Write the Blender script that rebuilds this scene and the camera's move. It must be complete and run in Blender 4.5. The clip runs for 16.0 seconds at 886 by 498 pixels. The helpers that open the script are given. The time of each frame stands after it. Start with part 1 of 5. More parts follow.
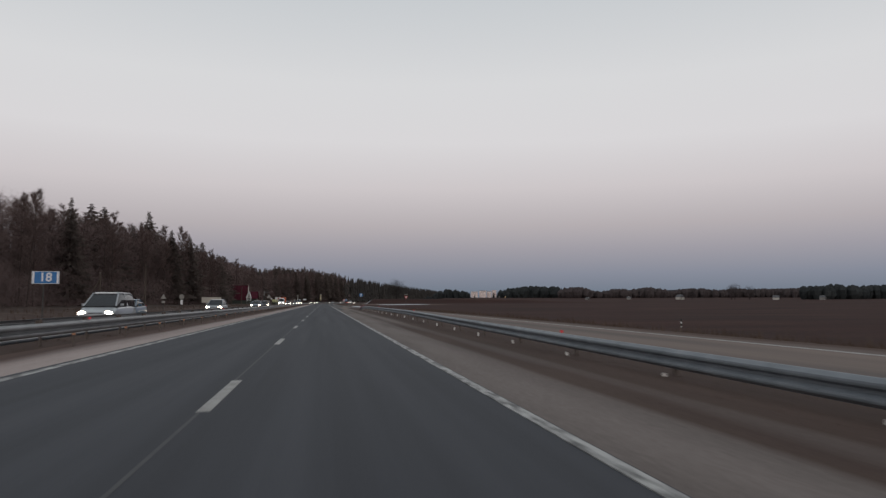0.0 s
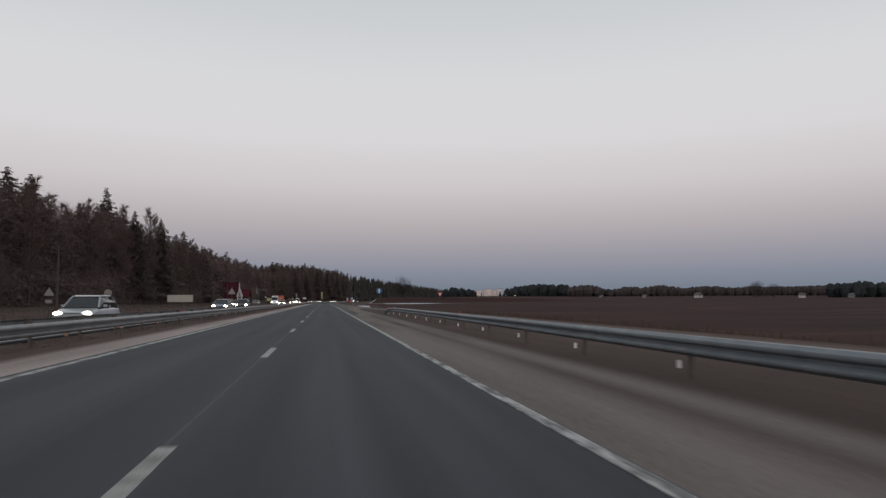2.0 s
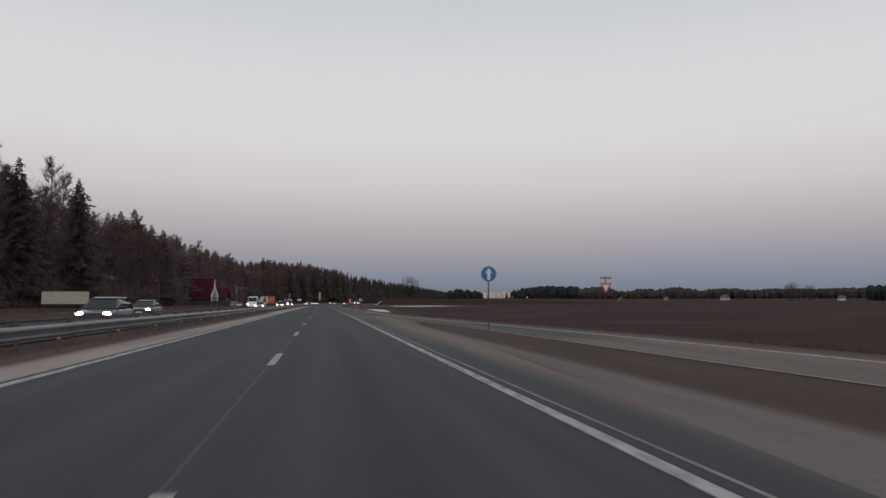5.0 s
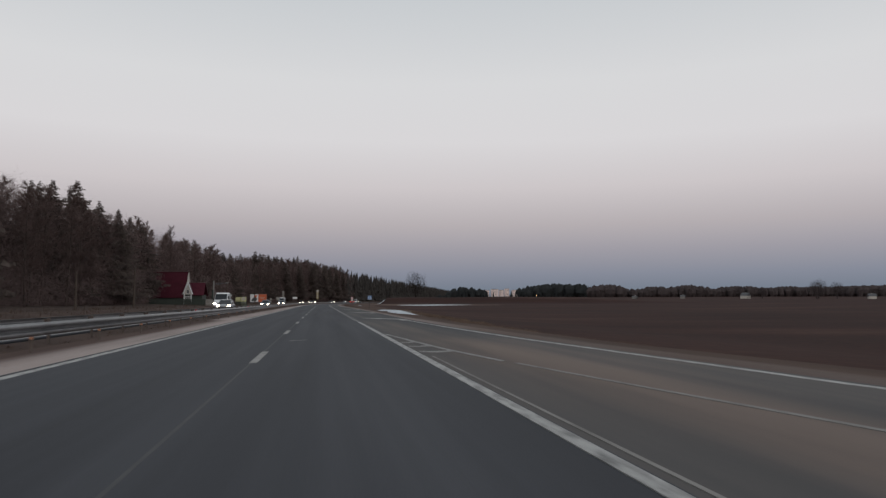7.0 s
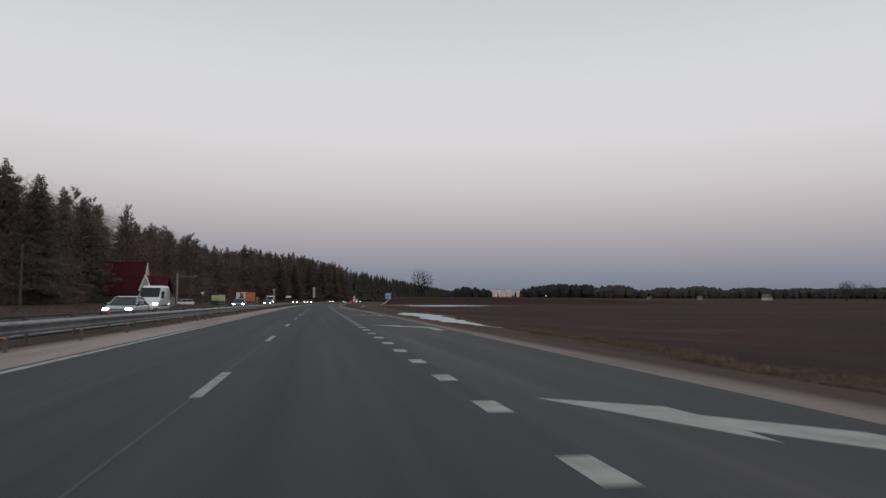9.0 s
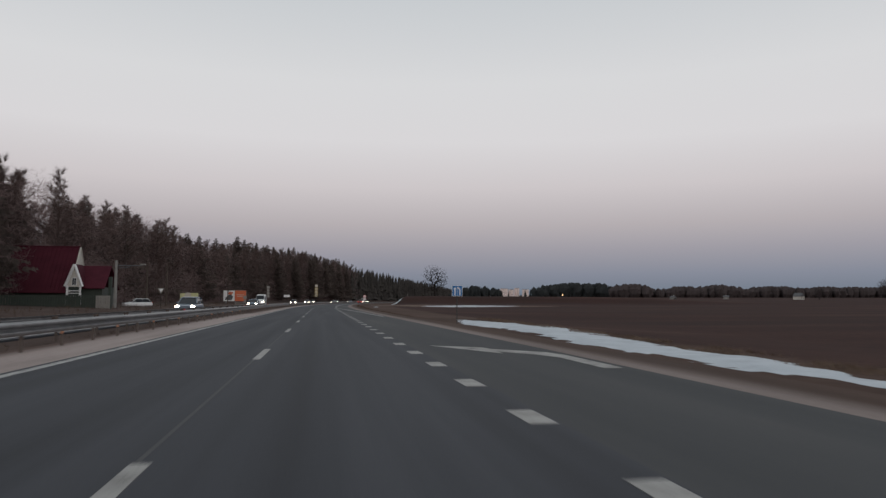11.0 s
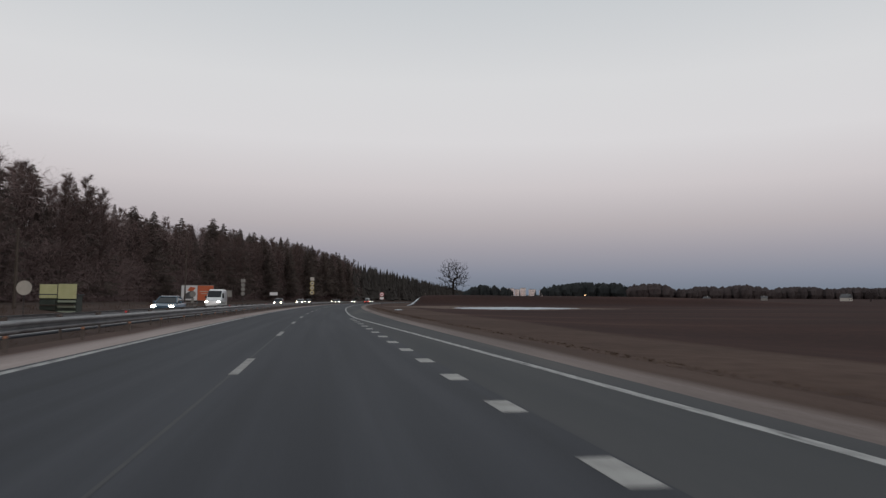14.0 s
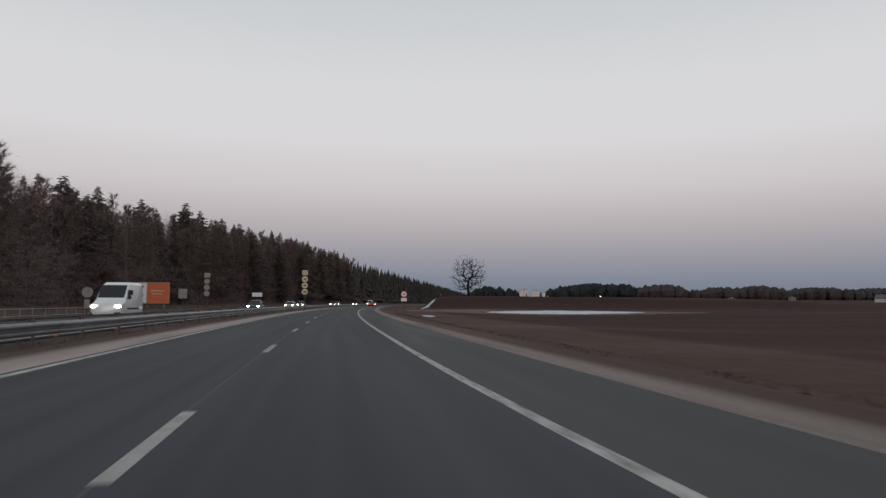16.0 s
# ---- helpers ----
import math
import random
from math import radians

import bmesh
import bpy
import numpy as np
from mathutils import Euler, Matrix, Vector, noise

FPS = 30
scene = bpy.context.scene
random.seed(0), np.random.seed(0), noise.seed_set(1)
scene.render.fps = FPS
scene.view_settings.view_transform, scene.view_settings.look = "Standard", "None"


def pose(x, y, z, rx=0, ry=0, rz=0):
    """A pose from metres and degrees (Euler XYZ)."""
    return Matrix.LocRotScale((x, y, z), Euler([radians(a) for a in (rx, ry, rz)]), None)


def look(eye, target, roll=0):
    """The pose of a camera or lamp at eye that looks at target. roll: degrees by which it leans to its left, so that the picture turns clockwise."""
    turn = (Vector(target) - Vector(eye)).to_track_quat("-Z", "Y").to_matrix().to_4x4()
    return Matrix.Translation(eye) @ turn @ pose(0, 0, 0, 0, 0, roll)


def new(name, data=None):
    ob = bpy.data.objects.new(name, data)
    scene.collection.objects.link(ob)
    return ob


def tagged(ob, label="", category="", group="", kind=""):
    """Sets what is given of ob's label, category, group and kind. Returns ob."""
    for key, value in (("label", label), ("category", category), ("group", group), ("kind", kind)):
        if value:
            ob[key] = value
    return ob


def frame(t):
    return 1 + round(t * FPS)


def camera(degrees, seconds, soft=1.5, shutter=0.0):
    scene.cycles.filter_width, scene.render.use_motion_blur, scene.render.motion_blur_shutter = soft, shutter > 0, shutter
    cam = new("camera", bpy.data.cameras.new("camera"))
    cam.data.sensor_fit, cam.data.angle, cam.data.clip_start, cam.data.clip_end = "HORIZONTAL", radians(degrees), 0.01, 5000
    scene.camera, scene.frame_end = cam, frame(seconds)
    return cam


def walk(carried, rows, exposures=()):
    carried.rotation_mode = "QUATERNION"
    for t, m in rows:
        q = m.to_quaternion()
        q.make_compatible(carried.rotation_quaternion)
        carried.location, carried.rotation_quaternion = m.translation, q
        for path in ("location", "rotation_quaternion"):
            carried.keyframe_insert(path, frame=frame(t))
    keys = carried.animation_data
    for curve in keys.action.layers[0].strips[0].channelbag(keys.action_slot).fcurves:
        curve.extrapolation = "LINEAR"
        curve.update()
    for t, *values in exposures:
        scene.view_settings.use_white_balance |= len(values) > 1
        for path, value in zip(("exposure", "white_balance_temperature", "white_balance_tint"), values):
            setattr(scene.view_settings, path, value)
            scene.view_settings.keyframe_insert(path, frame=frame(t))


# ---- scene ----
# ------------------------------------------------------------------ camera
cam = camera(66.32, 16.0, soft=1.4, shutter=0.25)
EYE = 1.2
# seconds, x, y, yaw to the right, pitch up, roll
ROWS = [
    (0.0, 1.38, 0.00, 10.00, 4.46, -0.04),
    (0.5, 1.36, 10.22, 9.96, 4.71, -0.06),
    (1.0, 1.41, 20.45, 9.95, 4.50, -0.09),
    (1.5, 1.32, 30.67, 9.96, 4.48, -0.14),
    (2.0, 1.36, 40.90, 9.89, 4.35, -0.13),
    (2.5, 1.27, 50.35, 9.85, 4.28, -0.06),
    (3.0, 1.17, 61.35, 9.92, 4.55, 0.02),
    (3.5, 1.08, 71.58, 10.02, 4.51, 0.08),
    (4.0, 1.05, 81.80, 10.03, 4.58, 0.07),
    (6.5, 1.24, 132.92, 10.15, 4.44, -0.09),
    (7.0, 1.39, 143.15, 10.17, 4.41, -0.02),
    (7.5, 1.56, 153.38, 10.19, 4.33, 0.07),
    (8.0, 1.61, 163.60, 10.28, 4.39, 0.15),
    (8.5, 1.60, 173.82, 10.36, 4.39, 0.23),
    (9.0, 1.58, 184.05, 10.37, 4.43, 0.30),
    (11.5, 1.33, 236.86, 10.13, 4.39, 0.23),
    (12.0, 1.30, 247.05, 10.16, 4.39, 0.31),
    (12.5, 1.30, 258.06, 10.20, 4.41, 0.39),
    (13.0, 1.35, 268.66, 10.26, 4.40, 0.38),
    (13.5, 1.39, 279.26, 10.28, 4.39, 0.41),
    (14.0, 1.43, 289.86, 10.32, 4.40, 0.47),
    (14.5, 1.42, 300.46, 10.37, 4.49, 0.49),
    (15.0, 1.41, 311.06, 10.42, 4.46, 0.50),
    (15.5, 1.44, 321.40, 10.50, 4.61, 0.41),
    (16.0, 1.59, 332.36, 10.58, 4.58, 0.33),
]
walk(cam, [(t, pose(x, y, EYE, 90 + pitch, -roll, -yaw)) for t, x, y, yaw, pitch, roll in ROWS], [(0.0, 0.0), (16.0, 0.0)])

# ------------------------------------------------------------------ dusk sky
world = bpy.data.worlds.new("dusk_sky")
scene.world = world
world.use_nodes = True
wn, wl = world.node_tree.nodes, world.node_tree.links
wn.clear()
w_out = wn.new("ShaderNodeOutputWorld")
w_bg = wn.new("ShaderNodeBackground")
w_co = wn.new("ShaderNodeTexCoord")
w_sep = wn.new("ShaderNodeSeparateXYZ")
w_map = wn.new("ShaderNodeMapRange")
w_ramp = wn.new("ShaderNodeValToRGB")
w_sky = wn.new("ShaderNodeTexSky")
w_add = wn.new("ShaderNodeMix")
w_sky.sky_type = "NISHITA"
w_sky.sun_disc = False
w_sky.sun_elevation = radians(1.0)
w_sky.sun_rotation = radians(180)
w_add.data_type, w_add.blend_type = "RGBA", "ADD"
w_add.inputs["Factor"].default_value = 0.012
w_map.inputs["From Min"].default_value = -0.02
w_map.inputs["From Max"].default_value = 0.5
SKY = [  # sine of the elevation, colour: blue shadow of the earth, pink belt, pale zenith
    (-0.02, (0.132, 0.165, 0.207)),
    (0.008, (0.149, 0.190, 0.243)),
    (0.040, (0.222, 0.249, 0.315)),
    (0.075, (0.326, 0.317, 0.367)),
    (0.110, (0.438, 0.403, 0.429)),
    (0.165, (0.588, 0.548, 0.566)),
    (0.230, (0.672, 0.655, 0.672)),
    (0.310, (0.668, 0.668, 0.682)),
    (0.420, (0.565, 0.590, 0.615)),
    (0.500, (0.520, 0.560, 0.590)),
]
el = w_ramp.color_ramp.elements
while len(el) < len(SKY):
    el.new(0.5)
for e, (s, c) in zip(el, SKY):
    e.position, e.color = (s + 0.02) / 0.52, (*c, 1)
wl.new(w_co.outputs["Generated"], w_sep.inputs[0])
wl.new(w_sep.outputs["Z"], w_map.inputs["Value"])
wl.new(w_map.outputs[0], w_ramp.inputs[0])
wl.new(w_ramp.outputs[0], w_add.inputs[6])
wl.new(w_sky.outputs[0], w_add.inputs[7])
wl.new(w_add.outputs[2], w_bg.inputs["Color"])
wl.new(w_bg.outputs[0], w_out.inputs[0])
w_bg.inputs["Strength"].default_value = 1.0

sun = new("west_glow", bpy.data.lights.new("west_glow", "SUN"))
sun.data.energy, sun.data.angle, sun.data.color = 0.5, radians(50), (1.0, 0.9, 0.84)
sun.matrix_world = look((0, -300, 60), (0, 0, 0))


# ------------------------------------------------------------------ materials
def material(name, colours, scale=4.0, rough=0.8, bump=0.15, metal=0.0, stretch=(1, 1, 1), fine=40.0, coords="Object", vary=0.0, spec=0.4, second=None):
    """Two noises, a coarse one for stains and a fine one for grain, over a ramp of colours."""
    m = bpy.data.materials.new(name)
    m.use_nodes = True
    n, l = m.node_tree.nodes, m.node_tree.links
    b = n["Principled BSDF"]
    b.inputs["Roughness"].default_value, b.inputs["Metallic"].default_value = rough, metal
    b.inputs["Specular IOR Level"].default_value = spec
    co, mp = n.new("ShaderNodeTexCoord"), n.new("ShaderNodeMapping")
    mp.inputs["Scale"].default_value = stretch
    l.new(co.outputs[coords], mp.inputs[0])
    coarse, grain = n.new("ShaderNodeTexNoise"), n.new("ShaderNodeTexNoise")
    coarse.inputs["Scale"].default_value, coarse.inputs["Detail"].default_value = scale, 6
    grain.inputs["Scale"].default_value, grain.inputs["Detail"].default_value = fine, 3
    l.new(mp.outputs[0], coarse.inputs["Vector"])
    l.new(co.outputs[coords], grain.inputs["Vector"])
    mix = n.new("ShaderNodeMath")
    mix.operation, mix.inputs[1].default_value = "MULTIPLY_ADD", 0.35
    l.new(grain.outputs[0], mix.inputs[0])
    low = n.new("ShaderNodeMath")
    low.operation, low.inputs[1].default_value = "MULTIPLY", 0.65
    l.new(coarse.outputs[0], low.inputs[0])
    l.new(low.outputs[0], mix.inputs[2])
    last = mix.outputs[0]
    if vary:
        info, av = n.new("ShaderNodeObjectInfo"), n.new("ShaderNodeMath")
        av.operation, av.inputs[1].default_value = "MULTIPLY_ADD", vary
        sh = n.new("ShaderNodeMath")
        sh.operation, sh.inputs[1].default_value = "SUBTRACT", vary / 2
        l.new(info.outputs["Random"], av.inputs[0])
        l.new(last, av.inputs[2])
        l.new(av.outputs[0], sh.inputs[0])
        last = sh.outputs[0]
    ramp = n.new("ShaderNodeValToRGB")
    e = ramp.color_ramp.elements
    while len(e) < len(colours):
        e.new(0.5)
    for i, c in enumerate(colours):
        e[i].position, e[i].color = 0.3 + 0.4 * i / max(1, len(colours) - 1), (*c, 1)
    l.new(last, ramp.inputs[0])
    if second:  # a second surface that takes over where the mesh's "blend" says so, with a ragged border
        at, jit, lim, two = n.new("ShaderNodeAttribute"), n.new("ShaderNodeMath"), n.new("ShaderNodeMapRange"), n.new("ShaderNodeValToRGB")
        at.attribute_name = "blend"
        jit.operation, jit.inputs[1].default_value = "MULTIPLY_ADD", 1.3
        l.new(coarse.outputs[0], jit.inputs[0])
        l.new(at.outputs["Fac"], jit.inputs[2])
        lim.inputs["From Min"].default_value, lim.inputs["From Max"].default_value = 0.75, 1.5
        l.new(jit.outputs[0], lim.inputs["Value"])
        e = two.color_ramp.elements
        while len(e) < len(second):
            e.new(0.5)
        for i, c in enumerate(second):
            e[i].position, e[i].color = 0.3 + 0.4 * i / max(1, len(second) - 1), (*c, 1)
        l.new(last, two.inputs[0])
        mx = n.new("ShaderNodeMix")
        mx.data_type = "RGBA"
        l.new(lim.outputs[0], mx.inputs[0])
        l.new(ramp.outputs[0], mx.inputs[6])
        l.new(two.outputs[0], mx.inputs[7])
        l.new(mx.outputs[2], b.inputs["Base Color"])
    else:
        l.new(ramp.outputs[0], b.inputs["Base Color"])
    if bump:
        bp = n.new("ShaderNodeBump")
        bp.inputs["Strength"].default_value, bp.inputs["Distance"].default_value = bump, 0.02
        l.new(mix.outputs[0], bp.inputs["Height"])
        l.new(bp.outputs[0], b.inputs["Normal"])
    return m


def glow(name, colour, strength):
    m = bpy.data.materials.new(name)
    m.use_nodes = True
    b = m.node_tree.nodes["Principled BSDF"]
    b.inputs["Base Color"].default_value = (*colour, 1)
    b.inputs["Emission Color"].default_value = (*colour, 1)
    b.inputs["Emission Strength"].default_value = strength
    return m


ASPHALT = material("asphalt", [(0.027, 0.028, 0.033), (0.044, 0.046, 0.054), (0.066, 0.068, 0.078)], 0.9, 0.85, 0.25, stretch=(1.6, 0.035, 1), fine=55, coords="UV", spec=0.25)
ASPHALT_OLD = material("worn_asphalt", [(0.045, 0.047, 0.051), (0.064, 0.065, 0.068), (0.09, 0.088, 0.089)], 0.7, 0.9, 0.25, stretch=(0.9, 0.05, 1), fine=45, coords="UV", spec=0.2, second=[(0.108, 0.084, 0.074), (0.15, 0.116, 0.101), (0.19, 0.146, 0.124)])
VERGE_TONES = [(0.041, 0.026, 0.0215), (0.062, 0.041, 0.034), (0.093, 0.064, 0.053)]
VERGE_BROWN = [(0.044, 0.027, 0.022), (0.069, 0.043, 0.034), (0.104, 0.069, 0.055)]
GRAVEL = material("gravel", [(0.08, 0.065, 0.059), (0.144, 0.121, 0.112), (0.218, 0.186, 0.174)], 0.8, 0.95, 0.5, stretch=(1, 0.09, 1), fine=18, spec=0.15, second=VERGE_TONES)
GRAVEL_PALE = material("pale_pinkish_gravel", [(0.187, 0.1518, 0.1397), (0.33, 0.2728, 0.2552), (0.44, 0.3685, 0.3454)], 0.8, 0.95, 0.5, stretch=(1, 0.09, 1), fine=18, spec=0.15, second=[(0.052, 0.032, 0.027), (0.081, 0.051, 0.043), (0.115, 0.077, 0.064)])
GRAVEL_TAN = material("tan_gravel", [(0.115, 0.091, 0.083), (0.20, 0.162, 0.149), (0.29, 0.24, 0.222)], 0.8, 0.95, 0.5, stretch=(1, 0.09, 1), fine=18, spec=0.15, second=VERGE_BROWN)
PAINT = material("road_paint", [(0.09, 0.088, 0.085), (0.25, 0.242, 0.23), (0.33, 0.322, 0.307), (0.36, 0.352, 0.337)], 2.2, 0.7, 0.1, fine=25, vary=0.12, spec=0.3)
SEAM = material("seam_sealant", [(0.045, 0.046, 0.05), (0.068, 0.068, 0.07)], 2.5, 0.8, 0.1)
SOIL = material("ploughed_soil", [(0.0175, 0.0102, 0.009), (0.037, 0.0172, 0.0142), (0.06, 0.0275, 0.0218)], 0.035, 1.0, 0.8, stretch=(0.5, 1.6, 1), fine=1.1, spec=0.1, second=VERGE_BROWN)
VERGE = material("dry_verge", [(0.046, 0.031, 0.0265), (0.07, 0.048, 0.041), (0.105, 0.075, 0.063)], 0.25, 1.0, 0.6, fine=9, spec=0.1)
EDGE_PAINT = material("worn_edge_paint", [(0.06, 0.06, 0.062), (0.22, 0.217, 0.212), (0.37, 0.365, 0.355), (0.41, 0.405, 0.395)], 2.4, 0.7, 0.1, stretch=(3.0, 0.7, 1), fine=14, spec=0.3)
BROKEN_PAINT = material("broken_edge_paint", [(0.05, 0.05, 0.053), (0.12, 0.119, 0.117), (0.37, 0.365, 0.355), (0.41, 0.405, 0.395)], 1.6, 0.7, 0.1, stretch=(5.0, 1.0, 1), fine=9, spec=0.3)
FADED_PAINT = material("nearly_worn_away_paint", [(0.12, 0.112, 0.106), (0.2, 0.19, 0.18), (0.28, 0.268, 0.255)], 1.8, 0.85, 0.1, stretch=(3, 0.5, 1), fine=14, spec=0.2)
HATCH_PAINT = material("faded_hatch_paint", [(0.12, 0.118, 0.115), (0.24, 0.235, 0.228), (0.30, 0.295, 0.285)], 1.2, 0.8, 0.1, fine=14, spec=0.2)
PALE_STRAW = material("pale_dry_grass", [(0.1, 0.07, 0.053), (0.15, 0.108, 0.083), (0.21, 0.155, 0.12)], 0.5, 0.9, 0, fine=6, spec=0.1)
STRAW = material("dry_grass", [(0.06, 0.040, 0.031), (0.095, 0.066, 0.051), (0.14, 0.105, 0.08)], 0.5, 0.9, 0, fine=6, spec=0.1)
LITTER = material("forest_litter", [(0.036, 0.025, 0.021), (0.06, 0.042, 0.036), (0.09, 0.064, 0.054)], 0.15, 1.0, 0.6, fine=5, spec=0.1)
SAND = material("bare_sand", [(0.095, 0.066, 0.054), (0.16, 0.118, 0.097)], 0.3, 1.0, 0.4, fine=8, spec=0.1)
SNOW = material("old_snow", [(0.30, 0.335, 0.37), (0.42, 0.46, 0.50), (0.50, 0.54, 0.58)], 0.8, 0.6, 0.5, fine=14)
# Steel of the median rails: the dark forest's dimmer reflection is in its grey.
MEDIAN_STEEL = material("dull_weathered_steel", [(0.09, 0.091, 0.094), (0.15, 0.151, 0.155), (0.22, 0.221, 0.225)], 1.2, 0.42, 0.05, 0.45, fine=20, vary=0.2)
STEEL = material("galvanised_steel", [(0.112, 0.127, 0.143), (0.165, 0.183, 0.202), (0.23, 0.247, 0.265)], 1.2, 0.55, 0.05, 0.1, fine=20, vary=0.15)
POST_STEEL = material("weathered_post_steel", [(0.1, 0.079, 0.069), (0.15, 0.12, 0.105)], 1.5, 0.8, 0.05, 0.1, fine=20)
SIGN_POST = material("sign_post_steel", [(0.045, 0.042, 0.04), (0.075, 0.07, 0.066)], 1.5, 0.7, 0.05, 0.1, fine=20)
BARK = material("grey_bark", [(0.0504, 0.0378, 0.03402), (0.08316, 0.06426, 0.05796), (0.1197, 0.0945, 0.08568)], 2.0, 0.95, 0.5, stretch=(1, 1, 0.2), vary=0.15, spec=0.1)
TWIG = material("bare_twigs", [(0.102, 0.072, 0.066), (0.1344, 0.096, 0.0888), (0.1704, 0.1236, 0.114)], 0.3, 0.95, 0, vary=0.2, spec=0.1)
# Near black, so that the lone tree's silhouette against the sky is painted in.
SILHOUETTE_TWIG = material("dark_twigs", [(0.022, 0.019, 0.018), (0.036, 0.031, 0.029)], 0.5, 0.95, 0, spec=0.1)
NEEDLE = material("spruce_needles", [(0.072, 0.058, 0.052), (0.115, 0.094, 0.085), (0.16, 0.134, 0.12)], 0.7, 0.95, 0, vary=0.2, spec=0.1)
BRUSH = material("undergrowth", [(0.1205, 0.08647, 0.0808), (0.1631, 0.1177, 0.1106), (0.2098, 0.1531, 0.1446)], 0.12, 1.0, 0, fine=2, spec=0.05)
# Same undergrowth as BRUSH, its colour raised to brighten the farther stretch.
BRUSH_PALE = material("young_growth", [(0.1489, 0.1064, 0.1006), (0.2056, 0.1489, 0.1418), (0.2693, 0.1971, 0.1871)], 0.12, 1.0, 0, fine=2, spec=0.05)
# Paler than the front trees: offsets the shade between the rows by colour.
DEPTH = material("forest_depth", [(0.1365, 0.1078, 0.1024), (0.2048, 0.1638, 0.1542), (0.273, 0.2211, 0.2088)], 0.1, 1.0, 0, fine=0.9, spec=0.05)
# Darker than the needles: shade inside the crowns is put into the colour.
FARSPRUCE = material("far_spruce", [(0.033, 0.03, 0.0285), (0.051, 0.0465, 0.0435), (0.075, 0.069, 0.063)], 0.1, 1.0, 0, fine=0.9, spec=0.05)
FARWOOD = material("far_wood", [(0.022, 0.025, 0.027), (0.033, 0.036, 0.037), (0.048, 0.051, 0.05)], 0.05, 1.0, 0, fine=0.6, spec=0.05)
FARBUSH = material("far_bare_trees", [(0.050, 0.041, 0.041), (0.078, 0.064, 0.064)], 0.05, 1.0, 0, fine=0.6, spec=0.05)
HILL = material("far_hills", [(0.036, 0.036, 0.04), (0.05, 0.05, 0.055)], 0.004, 1.0, 0, fine=0.1, spec=0.05)
SIGN_BACK = material("sign_back_zinc", [(0.20, 0.19, 0.175), (0.27, 0.26, 0.24)], 3, 0.5, 0.05, 0.2)
SIGN_WHITE = material("sign_white", [(0.66, 0.66, 0.66), (0.76, 0.76, 0.76)], 3, 0.4, 0)
SIGN_BLUE = material("sign_blue", [(0.02, 0.13, 0.34), (0.03, 0.17, 0.42)], 3, 0.4, 0)
SIGN_RED = material("sign_red", [(0.5, 0.03, 0.03), (0.62, 0.05, 0.045)], 3, 0.4, 0)
SIGN_YELLOW = material("sign_yellow", [(0.62, 0.47, 0.12), (0.72, 0.56, 0.2)], 3, 0.45, 0)
CREAM = material("cream_board", [(0.4, 0.37, 0.32), (0.52, 0.48, 0.42)], 2, 0.6, 0.05)
ORANGE = material("orange_board", [(0.52, 0.11, 0.045), (0.62, 0.15, 0.06)], 1.5, 0.5, 0.02)
PANEL_YELLOW = material("pale_yellow_panel", [(0.42, 0.42, 0.20), (0.55, 0.54, 0.30)], 1.5, 0.5, 0.02)
PANEL_PALE = material("pale_green_panel", [(0.2, 0.23, 0.17), (0.3, 0.33, 0.26)], 1.5, 0.6, 0.02)
PANEL_GREEN = material("dull_green_panel", [(0.022, 0.03, 0.024), (0.038, 0.05, 0.04)], 1.5, 0.6, 0.02)
ORANGE_REFLEX = material("orange_reflector", [(0.5, 0.23, 0.13), (0.62, 0.31, 0.18)], 5, 0.35, 0)
RED_REFLEX = material("red_reflector", [(0.6, 0.04, 0.05), (0.75, 0.07, 0.08)], 5, 0.35, 0)
WHITE_REFLEX = material("white_reflector", [(0.72, 0.70, 0.66), (0.85, 0.83, 0.8)], 5, 0.35, 0)
ROOF_RED = material("red_metal_roof", [(0.048, 0.0085, 0.0155), (0.075, 0.0135, 0.0235)], 0.8, 0.8, 0.1, spec=0.12)
PLASTER = material("pale_plaster", [(0.45, 0.42, 0.38), (0.58, 0.55, 0.5)], 0.8, 0.85, 0.1)
TIMBER = material("weathered_timber", [(0.05, 0.038, 0.03), (0.11, 0.085, 0.07)], 1.5, 0.9, 0.2, stretch=(4, 4, 0.4))
ROOF_GREY = material("grey_roof", [(0.06, 0.06, 0.065), (0.11, 0.11, 0.115)], 0.6, 0.8, 0.1)
CONCRETE = material("pole_concrete", [(0.20, 0.19, 0.18), (0.30, 0.29, 0.27)], 1.2, 0.9, 0.2)
# White walls with the pink of the western glow put into their colour.
TOWER = material("pale_tower_wall", [(0.84, 0.68, 0.64), (0.92, 0.79, 0.75)], 0.02, 0.9, 0, fine=0.2)
GLASS_DARK = material("dark_window_glass", [(0.012, 0.014, 0.017), (0.022, 0.025, 0.03)], 1, 0.12, 0, spec=0.3)
RUBBER = material("tyre_rubber", [(0.012, 0.012, 0.012), (0.025, 0.025, 0.025)], 6, 0.85, 0.1)
RIM = material("alloy_rim", [(0.3, 0.3, 0.31), (0.42, 0.42, 0.43)], 6, 0.35, 0, 0.7)
TRIM = material("black_plastic_trim", [(0.018, 0.018, 0.019), (0.03, 0.03, 0.032)], 6, 0.6, 0)
PLATE = material("plate_white", [(0.55, 0.55, 0.55), (0.66, 0.66, 0.66)], 6, 0.5, 0)
HEADLIGHT = glow("headlight_glass", (1.0, 0.86, 0.66), 16.0)
TAILLIGHT = glow("taillight_glass", (1.0, 0.06, 0.03), 3.0)
LAMP_GLOW = glow("house_lamp_glass", (1.0, 0.62, 0.3), 4.0)


